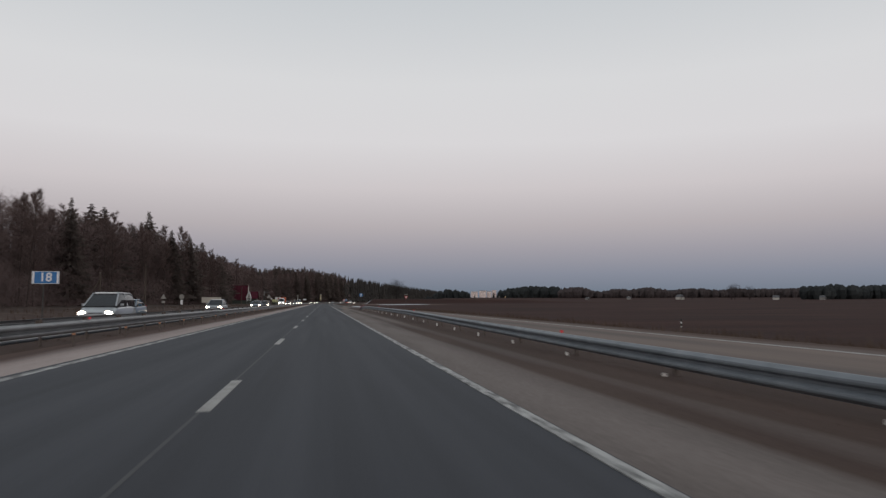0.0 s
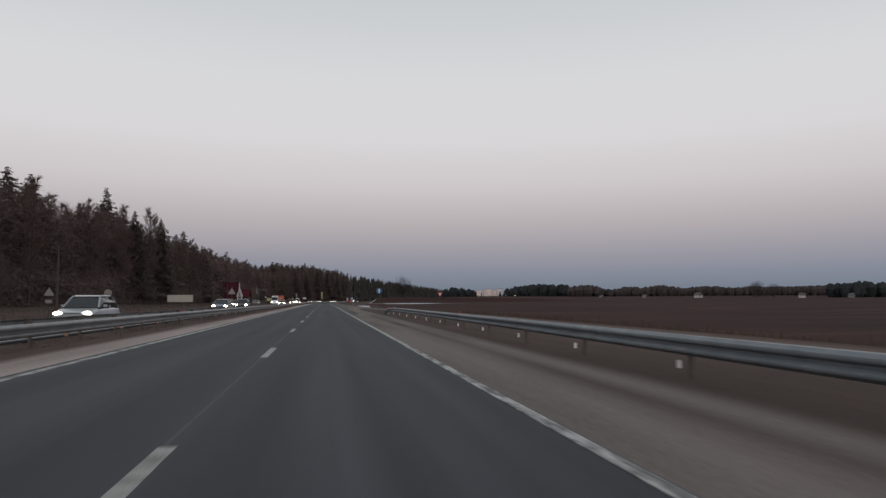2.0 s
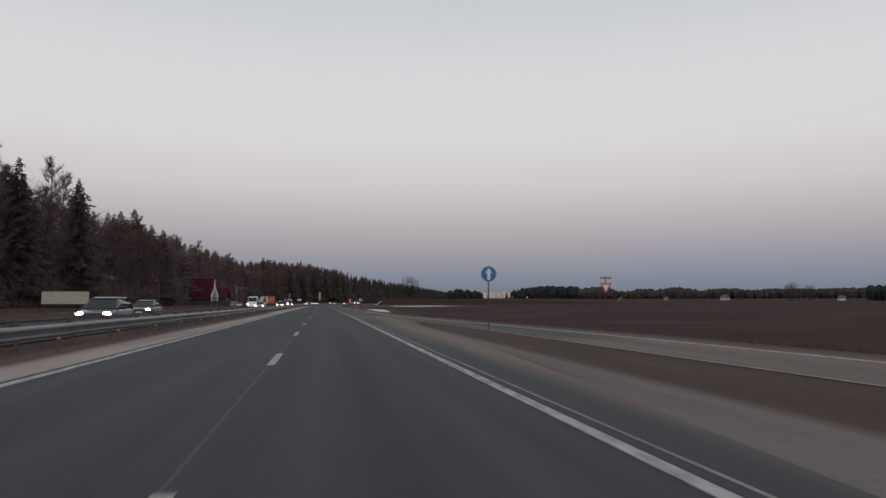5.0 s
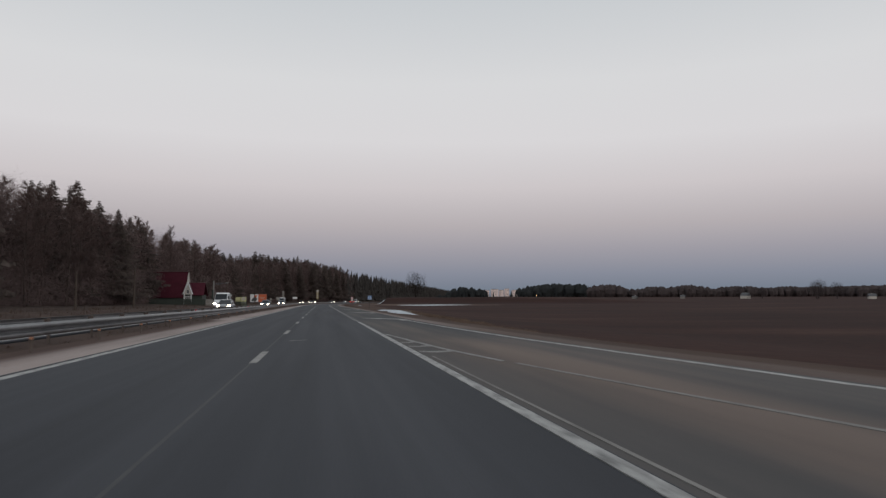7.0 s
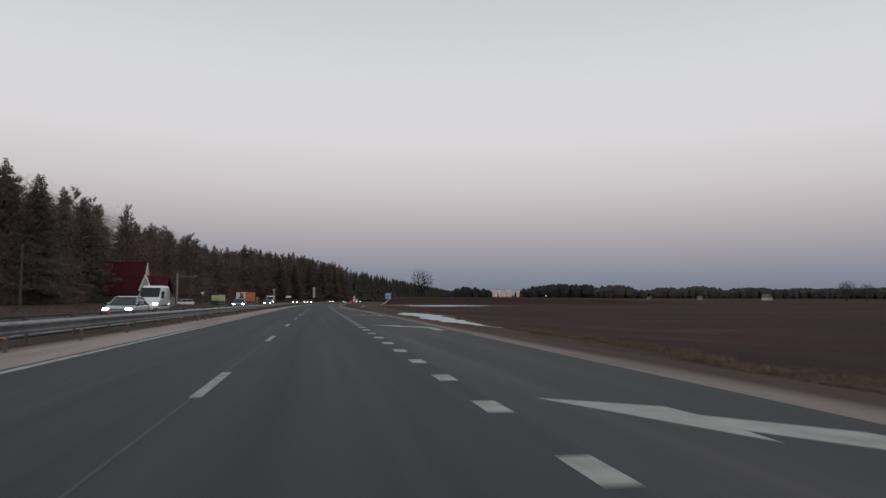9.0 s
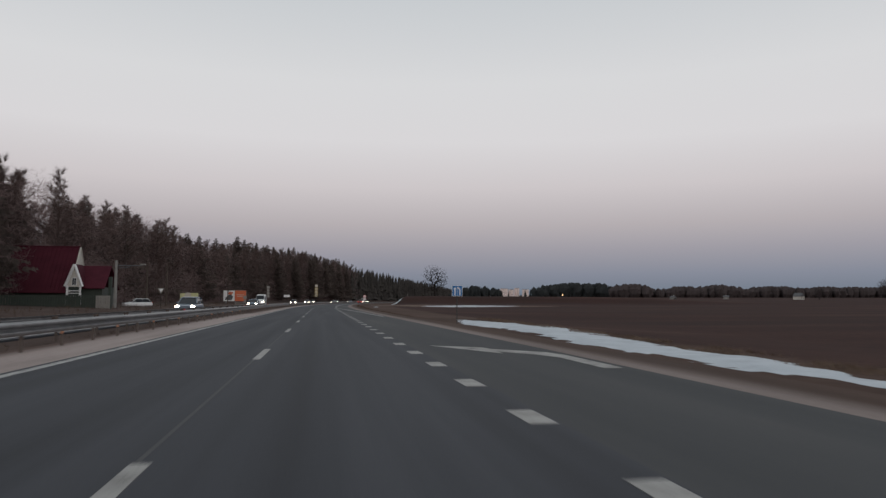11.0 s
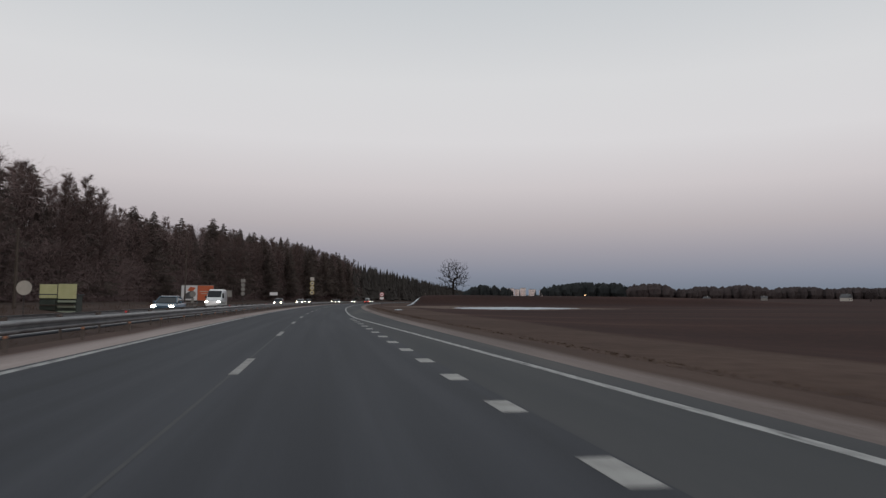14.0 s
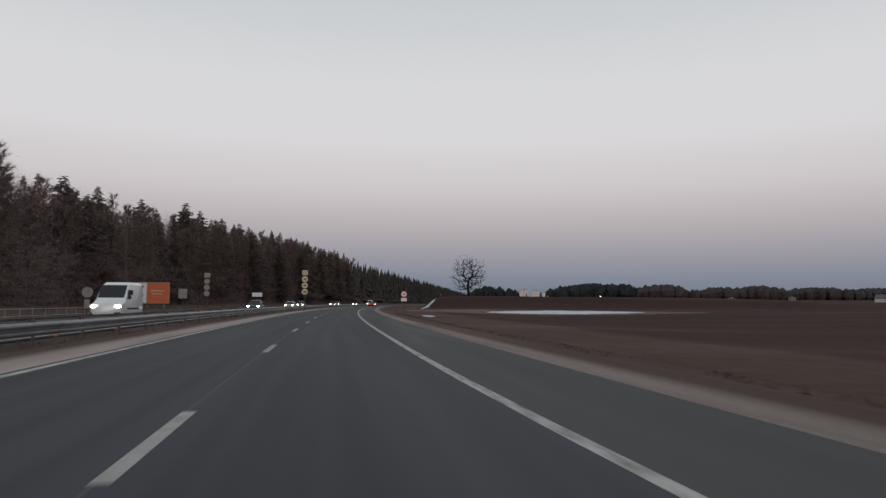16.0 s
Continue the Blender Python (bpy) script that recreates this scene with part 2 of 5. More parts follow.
def carpaint(name, c):
    m = material(name, [tuple(v * 0.85 for v in c), c], 1.5, 0.3, 0, 0.3, fine=30)
    m.node_tree.nodes["Principled BSDF"].inputs["Coat Weight"].default_value = 0.5
    return m


PAINTS = [carpaint("silver_paint", (0.34, 0.36, 0.38)), carpaint("blue_paint", (0.05, 0.11, 0.17)), carpaint("white_paint", (0.72, 0.72, 0.72)),
          carpaint("graphite_paint", (0.05, 0.055, 0.062)), carpaint("greyblue_paint", (0.16, 0.20, 0.25)), carpaint("dark_red_paint", (0.12, 0.02, 0.02))]


# ------------------------------------------------------------------ mesh tools
def mesh_of(name, verts, faces, mat, smooth=False):
    me = bpy.data.meshes.new(name)
    me.from_pydata([tuple(v) for v in verts], [], [tuple(f) for f in faces])
    me.materials.append(mat)
    if smooth:
        me.shade_smooth()
    me.update()
    return me


def link(name, me, parent=None, label="", m=None):
    ob = new(name, me)
    if parent is not None:
        ob.parent = parent
    if m is not None:
        ob.matrix_basis = m
    if label:
        ob["label"] = label
    return ob


def part(name, bm, mat, parent, label="", smooth=False):
    me = bpy.data.meshes.new(name)
    bm.to_mesh(me)
    bm.free()
    me.materials.append(mat)
    if smooth:
        me.shade_smooth()
    return link(name, me, parent, label)


def thing(name, label, category, group="", m=None, kind=""):
    ob = tagged(new(name), label, category, group, kind)
    ob.empty_display_size = 0.2
    if m is not None:
        ob.matrix_basis = m
    return ob


def box(size, at=(0, 0, 0), bevel=0.0, bm=None, turn=None):
    bm = bm or bmesh.new()
    r = bmesh.ops.create_cube(bm, size=1.0)
    m = Matrix.Translation(at) @ (turn or Matrix()) @ Matrix.Diagonal((*size, 1))
    bmesh.ops.transform(bm, matrix=m, verts=r["verts"])
    if bevel:
        edges = list({e for v in r["verts"] for e in v.link_edges})
        bmesh.ops.bevel(bm, geom=edges, offset=bevel, segments=2, affect="EDGES", profile=0.5)
    return bm


def rod(r0, r1, height, at=(0, 0, 0), n=10, bm=None, turn=None):
    """A tapered upright rod whose foot is at the given place."""
    bm = bm or bmesh.new()
    r = bmesh.ops.create_cone(bm, cap_ends=True, segments=n, radius1=r0, radius2=r1, depth=height)
    m = Matrix.Translation(at) @ (turn or Matrix()) @ Matrix.Translation((0, 0, height / 2))
    bmesh.ops.transform(bm, matrix=m, verts=r["verts"])
    return bm


def slab(outline, z0, z1, bm=None):
    """A flat plate from an outline in plan (counter-clockwise) between two heights."""
    bm = bm or bmesh.new()
    low = [bm.verts.new((x, y, z0)) for x, y in outline]
    top = [bm.verts.new((x, y, z1)) for x, y in outline]
    bm.faces.new(top)
    bm.faces.new(low[::-1])
    for i in range(len(outline)):
        j = (i + 1) % len(outline)
        bm.faces.new((low[i], low[j], top[j], top[i]))
    return bm


def upright(outline, y0, y1, bm=None):
    """A plate in the x-z plane (outline counter-clockwise as seen from -y) between two depths."""
    bm = bm or bmesh.new()
    a = [bm.verts.new((x, y0, z)) for x, z in outline]
    b = [bm.verts.new((x, y1, z)) for x, z in outline]
    bm.faces.new(a)
    bm.faces.new(b[::-1])
    for i in range(len(outline)):
        j = (i + 1) % len(outline)
        bm.faces.new((a[j], a[i], b[i], b[j]))
    return bm


def disc(r, n=28, cx=0, cz=0):
    return [(cx + r * math.cos(2 * math.pi * i / n), cz + r * math.sin(2 * math.pi * i / n)) for i in range(n)]


def curve_of(points):
    """A smooth function through (y, x) points."""
    ys, xs = zip(*points)

    def f(y):
        return float(np.interp(y, ys, xs))
    return f


# ------------------------------------------------------------------ plan of the road
BEND, RADIUS, BEND_END = 318.0, 1600.0, 760.0


def drift(y):
    """How far the road has swung to the right at y."""
    if y < BEND:
        return 0.0
    s = min(y, BEND_END) - BEND
    d = s * s / (2 * RADIUS)
    return d + max(0.0, y - BEND_END) * (BEND_END - BEND) / RADIUS


def heading(y):
    return math.degrees(math.atan2(drift(y + 1) - drift(y - 1), 2))


def on_road(x, y, z=0.0, turn=0.0):
    return pose(x + drift(y), y, z, 0, 0, turn - heading(y))


ramp_right = curve_of([(-80, 13.7), (60, 13.6), (100, 13.0), (125, 11.7), (142.5, 10.1), (152, 8.95), (160.5, 8.15), (165, 7.7), (174, 7.2), (181, 6.9), (190, 6.75), (243, 6.7), (266, 6.35), (280, 6.08), (295, 5.68), (305, 5.3), (311, 5.05), (317, 4.78), (327, 4.3), (336, 3.8), (345, 3.68), (2000, 3.62)])
ramp_left = curve_of([(-80, 9.9), (60, 9.8), (100, 9.4), (125, 8.45), (140, 7.76), (143.2, 7.44), (145.8, 7.18), (147.7, 6.7), (151, 6.0), (157.3, 4.85), (161, 4.35), (168, 3.74), (190, 3.74)])
paved_right = curve_of([(-80, 3.82), (150, 3.85), (172, 7.5), (190, 7.15), (243, 7.0), (266, 6.6), (280, 6.4), (295, 6.2), (330, 6.05), (2000, 6.0)])
shoulder_right = curve_of([(-80, 5.75), (90, 5.75), (115, 6.6), (144, 7.0), (148, 10.6), (162, 8.7), (180, 8.0), (200, 7.6), (262, 7.3), (285, 6.8), (330, 6.7), (2000, 6.7)])


def ground_height(x, y):
    """Height of the land; x is counted from the road's line."""
    lip = 15.2 if y < 110 else max(8.4, 15.2 - (y - 110) * 0.12)
    far = float(np.interp(math.hypot(x, max(0.0, y)), (0, 200, 450, 620, 1200, 1750), (-2.2, -2.0, -0.95, 0.5, 8.0, 13.0)))
    bump = 0.35 * noise.noise((x * 0.02, y * 0.02, 0)) + 0.08 * noise.noise((x * 0.15, y * 0.15, 3))
    if x > 0:
        k = min(1.0, max(0.0, (x - lip) / 3.2))
        k = k * k * (3 - 2 * k)
        near = -0.06 - 0.55 * k
        q = min(1.0, max(0.0, (x - lip - 4) / 26.0))
        q = q * q * (3 - 2 * q)
        m = min(1.0, max(0.0, (x - 17.7) / 6.5)) * min(1.0, max(0.0, (230 - x) / 110))
        bank = 3.7 * m * m * (3 - 2 * m) * math.exp(-((y - 553) / 15.0) ** 2)  # bank of a side road
        return near * (1 - q) + (far + bump) * q + (0.05 * noise.noise((x * 0.5, y * 0.5, 7)) * k) + bank
    if x > -18:
        dip = math.exp(-((x + 6.2) / 0.8) ** 2) * 0.10
        return -0.06 - dip
    q = min(1.0, (-18 - x) / 22)
    rise = min(6.0, max(0.0, (-x - 44) * 0.06))
    hill = 5.0 * min(1.0, max(0.0, (y - 480) / 160)) * min(1.0, max(0.0, (-x - 40) / 20))
    return -0.06 - 0.5 * math.exp(-((x + 21) / 2) ** 2) + q * (0.5 + bump) + rise + hill


def strip(name, left, right, y0, y1, z, mat, parent=None, step=4.0, columns=1, low=None, weight=None):
    """A sheet that follows the road between two edges (numbers or functions of y), with plan coordinates as its UV."""
    n = max(1, round((y1 - y0) / step))
    verts, faces, uv = [], [], []
    for i in range(n + 1):
        y = y0 + (y1 - y0) * i / n
        a = left(y) if callable(left) else left
        b = right(y) if callable(right) else right
        for j in range(columns + 1):
            x = a + (b - a) * j / columns
            verts.append((x + drift(y), y, z))
            uv.append((x, y))
    w = columns + 1
    for i in range(n):
        for j in range(columns):
            k = i * w + j
            faces.append((k, k + 1, k + w + 1, k + w))
    if low is not None:  # closed side walls down to a lower level
        base = len(verts)
        for i in range(n + 1):
            for j in (0, columns):
                v = verts[i * w + j]
                verts.append((v[0], v[1], low))
                uv.append(uv[i * w + j])
        for i in range(n):
            p, q = base + 2 * i, base + 2 * i + 2
            faces.append((i * w, (i + 1) * w, q, p))
            faces.append((i * w + columns, p + 1, q + 1, (i + 1) * w + columns))
        faces.append((0, base, base + 1, columns))
        faces.append((n * w, n * w + columns, base + 2 * n + 1, base + 2 * n))
    me = mesh_of(name, verts, faces, mat)
    layer = me.uv_layers.new(name="plan")
    for lp in me.loops:
        layer.data[lp.index].uv = uv[lp.vertex_index]
    if weight:
        me.attributes.new("blend", "FLOAT", "POINT").data.foreach_set("value", [weight(a, b) for a, b in uv])
    return link(name, me, parent)


# ------------------------------------------------------------------ land
xs = [-3000, -2200, -1500, -1000, -700, -500, -350, -250, -180, -140, -110, -90, -75, -62, -54, -48, -43, -38, -33, -28, -25, -23, -21, -19.5, -18, -16.8, -8.4, -8, -7.5, -7, -6.5, -6, -5.2, -4.2, 3.8,
      6, 7, 8, 9, 9.6, 10.2, 10.8, 11.4, 12, 12.6, 13.2, 13.8, 14.4, 15, 15.6, 16.4, 17.2, 18, 19, 20, 22, 24, 27, 30, 34, 38, 43, 50, 60, 75, 95, 120, 150, 190, 240, 300, 380, 480, 600, 800, 1100, 1500, 2200, 3000, 4200]
ys = [-600, -300, -150] + list(range(-80, 340, 6)) + list(range(340, 508, 12)) + list(range(508, 572, 4)) + list(range(572, 700, 12)) + [720, 750, 800, 850, 900, 1000, 1100, 1200, 1300, 1450, 1600, 1800, 2100, 2500, 3000, 3600, 4300]
verts = [(x + drift(y), y, ground_height(x, y)) for y in ys for x in xs]
W = len(xs)
mesh = bpy.data.meshes.new("ground")
faces, kinds = [], []
for i in range(len(ys) - 1):
    for j in range(W - 1):
        k = i * W + j
        faces.append((k, k + 1, k + W + 1, k + W))
        x, y = (xs[j] + xs[j + 1]) / 2, (ys[i] + ys[i + 1]) / 2
        kinds.append(0 if x > 0 else (1 if x > -30 else 2))
mesh.from_pydata(verts, [], faces)
for mt in (SOIL, VERGE, LITTER):
    mesh.materials.append(mt)
mesh.polygons.foreach_set("material_index", kinds)
verge_edge = curve_of([(90, 18), (150, 13.2), (187, 13), (197, 14), (208, 15), (240, 16), (300, 20), (380, 20), (500, 18), (900, 15)])
grassy = [min(1.0, max(0.0, (verge_edge(y) + 1.2 * noise.noise((x * 0.1, y * 0.05, 1)) - x) / 3.0 + 0.5)) for y in ys for x in xs]
mesh.attributes.new("blend", "FLOAT", "POINT").data.foreach_set("value", grassy)
mesh.shade_smooth()
ground = tagged(new("ground", mesh), "dark ploughed field, dry brown verges and forest floor", "ground", kind="structure")

def swept(x, y):
    """How much brown earth shows through the gravel: a dark rut, then the foot of the rail."""
    if y > 146:
        return max(0.6 * min(1.0, max(0.0, (190 - y) / 25)), min(1.0, max(0.0, (x - shoulder_right(y) + 0.1) / 0.7)))
    soil = 0.6 * min(1.0, max(0.0, (48 - y) / 20)) * min(1.0, max(0.0, (x - 4.85) / 0.4))
    rut = 5.22 + 0.12 * noise.noise((y * 0.03, 2, 0))
    return min(1.0, soil + 0.8 * min(1.0, max(0.0, (106 - y) / 12)) * (0.7 + 0.5 * noise.noise((y * 0.11, x * 0.8, 3))) * math.exp(-((x - rut) / 0.26) ** 2) + min(1.0, max(0.0, (x - 5.9) / 0.6)) + 0.25 * max(0.0, noise.noise((x * 2.2, y * 0.05, 6))))


for y0, y1, stones in ((-80, 146, GRAVEL), (146, 560, GRAVEL_TAN)):
    tagged(strip("gravel_shoulder", 3.6, lambda y: (ramp_left(y) + 0.2 if y < 146 else shoulder_right(y) + 1.3), y0, y1, -0.015, stones, low=-0.3, step=2.0, columns=34, weight=swept), "pale dusty gravel shoulder beside the carriageway", "shoulder", kind="structure")
tagged(strip("gravel_shoulder", lambda y: ramp_right(y) + 0.3, lambda y: ramp_right(y) + 1.9, -80, 146, -0.015, GRAVEL_TAN, low=-0.3, step=2.0, columns=8, weight=lambda x, y: min(1.0, 0.6 + 0.5 * max(0.0, (x - ramp_right(y) - 0.9)))), "brownish gravel strip along the slip road", "shoulder", kind="structure")
tagged(strip("gravel_shoulder", -5.9, -3.5, -80, 560, -0.015, GRAVEL_PALE, low=-0.3, step=2.0, columns=6, weight=lambda x, y: min(1.0, max(0.0, (-(4.55 if y < 190 or y > 290 else 5.15) - x) / 0.8))), "pale dusty gravel strip along the median", "shoulder", kind="structure")
tagged(strip("gravel_shoulder", -17.0, -14.8, -80, 1500, -0.015, GRAVEL, low=-0.3), "pale gravel shoulder of the opposite carriageway", "shoulder", kind="structure")
paved_edge = curve_of([(-80, 3.63), (90, 3.63), (110, 3.68), (175, 3.69), (190, 3.74), (1500, 3.74)])
road = tagged(strip("road", -3.72, paved_edge, -80, 1500, 0.0, ASPHALT, columns=6, low=-0.3), "smooth dark grey asphalt dual carriageway, two lanes", "road", kind="structure")
road_far = tagged(strip("road", -15.1, -7.8, -80, 1500, 0.0, ASPHALT, columns=4, low=-0.3), "dark grey asphalt carriageway for oncoming traffic", "road", kind="structure")
slip = tagged(strip("slip_road", ramp_left, lambda y: ramp_right(y) + 0.3, -80, 146, 0.0, ASPHALT_OLD, columns=3, low=-0.3, weight=lambda x, y: 0.15 if y > 125 else 0.8), "worn grey asphalt slip road joining the carriageway", "slip road", kind="structure")
# dust that traffic has swept into the wedge between the lanes
dust_line = curve_of([(100, 4.9), (125, 5.6), (146, 5.65), (156, 5.5), (165, 5.05), (185, 5.0), (240, 5.0)])
dust_amount = curve_of([(100, 0.75), (146, 0.85), (158, 0.85), (168, 0.5), (180, 0.28), (200, 0.1), (230, 0.0)])


def dusty(x, y):
    side = x - dust_line(y)
    patchy = 0.16 * noise.noise((x * 0.9, y * 0.22, 5)) + 0.08 * noise.noise((x * 3.0, y * 0.6, 8))
    wide = (0.75 if y < 140 else 0.75 + 0.4 * min(1.0, (y - 140) / 14)) if side < 0 else 1.3
    return max(0.0, dust_amount(y) * math.exp(-(side / wide) ** 2) * (1 + patchy) + (0.12 + patchy * 0.4 if y < 165 else 0.0))


apron_right = curve_of([(100, 3.95), (112, 5.0), (125, 5.85), (138, 6.28), (141, 6.5), (144.5, 6.85), (146, 7.15)])
tagged(strip("apron", paved_edge, apron_right, 100, 146, 0.0, ASPHALT_OLD, columns=12, low=-0.3, step=2.0, weight=dusty), "dusty asphalt wedge beside the carriageway", "apron", kind="structure")
tagged(strip("merging_lane", paved_edge, lambda y: ramp_right(y) + 0.3 if y < 176 else paved_right(y), 146, 1500, 0.0, ASPHALT_OLD, columns=12, low=-0.3, step=2.0, weight=dusty), "worn greyish asphalt of the merging lane", "lane", kind="structure")


# ------------------------------------------------------------------ road markings
def paint_strip(name, left, right, y0, y1, parent, z=0.004, mat=EDGE_PAINT):
    return strip(name, left, right, y0, y1, z, mat, parent, step=4.0, low=z - 0.012)


left_line = curve_of([(0, -3.5), (400, -3.5)])
for y0, y1, worn in ((-80, 62, BROKEN_PAINT), (62, 183.2, EDGE_PAINT)):
    paint_strip("edge_line", lambda y: 3.455 + 0.03 * min(1.0, max(0.0, (y - 80) / 60)), lambda y: 3.60 + 0.05 * min(1.0, max(0.0, (y - 80) / 60)), y0, y1, road, 0.010, worn)
    paint_strip("edge_line", lambda y: left_line(y) - 0.09, lambda y: left_line(y) + 0.09, y0, y1, road, 0.004, worn)
paint_strip("edge_line", lambda y: ramp_right(y) - 0.085, lambda y: ramp_right(y) + 0.085, 279, 1200, road)
paint_strip("edge_line", lambda y: ramp_right(y) - 0.07, lambda y: ramp_right(y) + 0.07, 176, 188, road, 0.008)
paint_strip("edge_line", lambda y: left_line(y) - 0.09, lambda y: left_line(y) + 0.09, 183.2, 1200, road)
paint_strip("edge_line", -8.25, -8.1, -80, 1200, road_far)
paint_strip("edge_line", -14.85, -14.7, -80, 1200, road_far)
paint_strip("edge_line", lambda y: ramp_right(y) - 0.09, lambda y: ramp_right(y) + 0.09, -80, 176, slip, 0.004)
paint_strip("edge_line", lambda y: ramp_left(y) + 0.0, lambda y: ramp_left(y) + 0.11, 60, 156, slip, 0.008, FADED_PAINT)
strip("seam", 0.045, 0.085, -80, 900, 0.0025, SEAM, road, step=6.0)

dash_mesh = mesh_of("lane_dash", [(x, y, z) for z in (-0.008, 0.0045) for x, y in ((-0.075, 0), (0.075, 0), (0.075, 3), (-0.075, 3))],
                    [(4, 5, 6, 7), (0, 1, 5, 4), (1, 2, 6, 5), (2, 3, 7, 6), (3, 0, 4, 7)], PAINT)
lane_line = curve_of([(0, 0.1), (400, 0.1)])
starts = [7.89 + 12 * k for k in range(-6, 12)] + [156.95 + 12 * k for k in range(8)] + [253.27 + 12 * k for k in range(40)]
for y in starts:
    link("lane_dash", dash_mesh, road, m=on_road(lane_line(y), y))
    if y < 500:
        link("lane_dash", dash_mesh, road_far, m=on_road(-11.45, y + 3))
short_mesh = mesh_of("merge_dash", [(x, y, z) for z in (-0.008, 0.0045) for x, y in ((-0.145, -0.42), (0.145, -0.42), (0.145, 0.42), (-0.145, 0.42))],
                     [(4, 5, 6, 7), (0, 1, 5, 4), (1, 2, 6, 5), (2, 3, 7, 6), (3, 0, 4, 7)], PAINT)
merge_at = curve_of([(-1, 185.8), (0, 188.75), (18, 242.45), (25, 264.7), (26, 267.6), (28, 273.3), (35, 294.5), (39, 306.6), (42, 315.9), (46, 328.2), (48, 334.3)])
for k in range(-1, 49):
    link("merge_dash", short_mesh, road, m=pose(3.56, merge_at(k), 0, 0, 0, random.uniform(-0.6, 0.6)))
ARROW = [(4.25, 192.4), (5.5, 189.5), (5.52, 190.05), (6.15, 189.1), (6.42, 188.2), (6.42, 185.9), (6.78, 185.9), (6.78, 188.9), (6.6, 189.75), (5.57, 190.9), (5.5, 191.5)]
for y in (0.0, 26.3, 52.5):
    part("merge_arrow", slab([(a + 0.04, b + y - 0.1) for a, b in ARROW], -0.008, 0.0045), PAINT, road)
for y, w in ((159.1, 0.4), (161.1, 0.36), (162.9, 0.3)):
    a, b = 3.72, ramp_left(y)
    part("hatch_bar", slab([(a, y + 0.1), (a + 0.45 * (b - a), y - 0.08), (b - 0.1, y + 0.1), (b + 0.02, y - 0.2), (b - 0.04, y + w + 0.35), (b - 0.2, y + w + 0.05), (a + 0.45 * (b - a), y + w - 0.12), (a, y + w)], -0.004, 0.0045), HATCH_PAINT, slip)
paint_strip("hatch_edge", lambda y: ramp_left(y) - 0.06, lambda y: ramp_left(y) + 0.06, 156.5, 168, slip, 0.0085, HATCH_PAINT)
paint_strip("old_edge_line", 3.79, 3.84, 96, 158, road, 0.006, FADED_PAINT)


# ------------------------------------------------------------------ guard rails
def beam_mesh(length, metal):
    prof = [(0.0, 0.16), (-0.022, 0.155), (-0.078, 0.108), (-0.083, 0.082), (-0.078, 0.056), (-0.012, 0.018), (-0.01, -0.018), (-0.078, -0.056), (-0.083, -0.082), (-0.078, -0.108), (-0.022, -0.155), (0.0, -0.16)]
    prof = prof + [(x + 0.006, z * 0.985) for x, z in prof[::-1]]
    n = len(prof)
    verts = [(x, y, z) for y in (-0.12, length + 0.06) for x, z in prof]
    faces = [(i, (i + 1) % n, n + (i + 1) % n, n + i) for i in range(n)]
    return mesh_of("beam", verts, faces, metal)


POST = mesh_of("post", [(x, y, z) for z in (-0.75, 0.05) for x, y in ((-0.03, -0.05), (0.03, -0.05), (0.03, -0.04), (-0.02, -0.04), (-0.02, 0.04), (0.03, 0.04), (0.03, 0.05), (-0.03, 0.05))],
               [(8, 9, 10, 11, 12, 13, 14, 15)] + [(i, (i + 1) % 8, 8 + (i + 1) % 8, 8 + i) for i in range(8)], POST_STEEL)
SPACER = mesh_of("spacer", [(x, y, z) for z in (-0.1, 0.1) for x, y in ((-0.09, -0.05), (0.0, -0.05), (0.0, 0.05), (-0.09, 0.05))],
                 [(4, 5, 6, 7), (3, 2, 1, 0), (0, 1, 5, 4), (1, 2, 6, 5), (2, 3, 7, 6), (3, 0, 4, 7)], POST_STEEL)


def plate_mesh(name, w, h, mat):
    return mesh_of(name, [(x, y, z) for y in (-0.008, 0.008) for x, z in ((-w, -h), (w, -h), (w, h), (-w, h))],
                   [(0, 1, 2, 3), (7, 6, 5, 4), (0, 4, 5, 1), (1, 5, 6, 2), (2, 6, 7, 3), (3, 7, 4, 0)], mat)


WHITE_PLATE = plate_mesh("reflector", 0.027, 0.06, WHITE_REFLEX)
ORANGE_PLATE = plate_mesh("reflector", 0.038, 0.042, ORANGE_REFLEX)
RED_PLATE = plate_mesh("reflector", 0.032, 0.032, RED_REFLEX)


def guard_rail(x, y0, count, side, plate, label, top=0.73, plates=1, plate_z=0.31, sag=lambda y: 0.0, gap=4.0, metal=STEEL, plate_x=0.12):
    """side +1: its face looks towards -x."""
    beam = beam_mesh(gap, metal)
    rail = thing("guard_rail", label, "guard rail", m=pose(x + drift(y0), y0, 0))
    inv = rail.matrix_basis.inverted()
    for i in range(count):
        y = y0 + gap * i
        wob = random.uniform(-0.004, 0.004) + sag(y)
        tilt = math.degrees(math.atan2(sag(y + gap) - sag(y), gap))
        b = on_road(x, y, top - 0.155 + wob)
        b = b @ pose(0, 0, 0, tilt)
        if side < 0:
            b = b @ Matrix.Translation((0, gap, 0)) @ pose(0, 0, 0, 0, 0, 180)
        link("beam", beam, rail, m=inv @ b)
        p = on_road(x, y, top - 0.06 + sag(y), 0 if side > 0 else 180)
        link("post", POST, rail, m=inv @ p @ Matrix.Translation((0.14, 0, 0)))
        link("spacer", SPACER, rail, m=inv @ p @ Matrix.Translation((0.09, 0, -0.08)))
        if plate is not None and i % plates == 0:
            link("reflector", plate, rail, m=inv @ on_road(x + plate_x * side, y - 0.075, plate_z + sag(y)))
    return rail


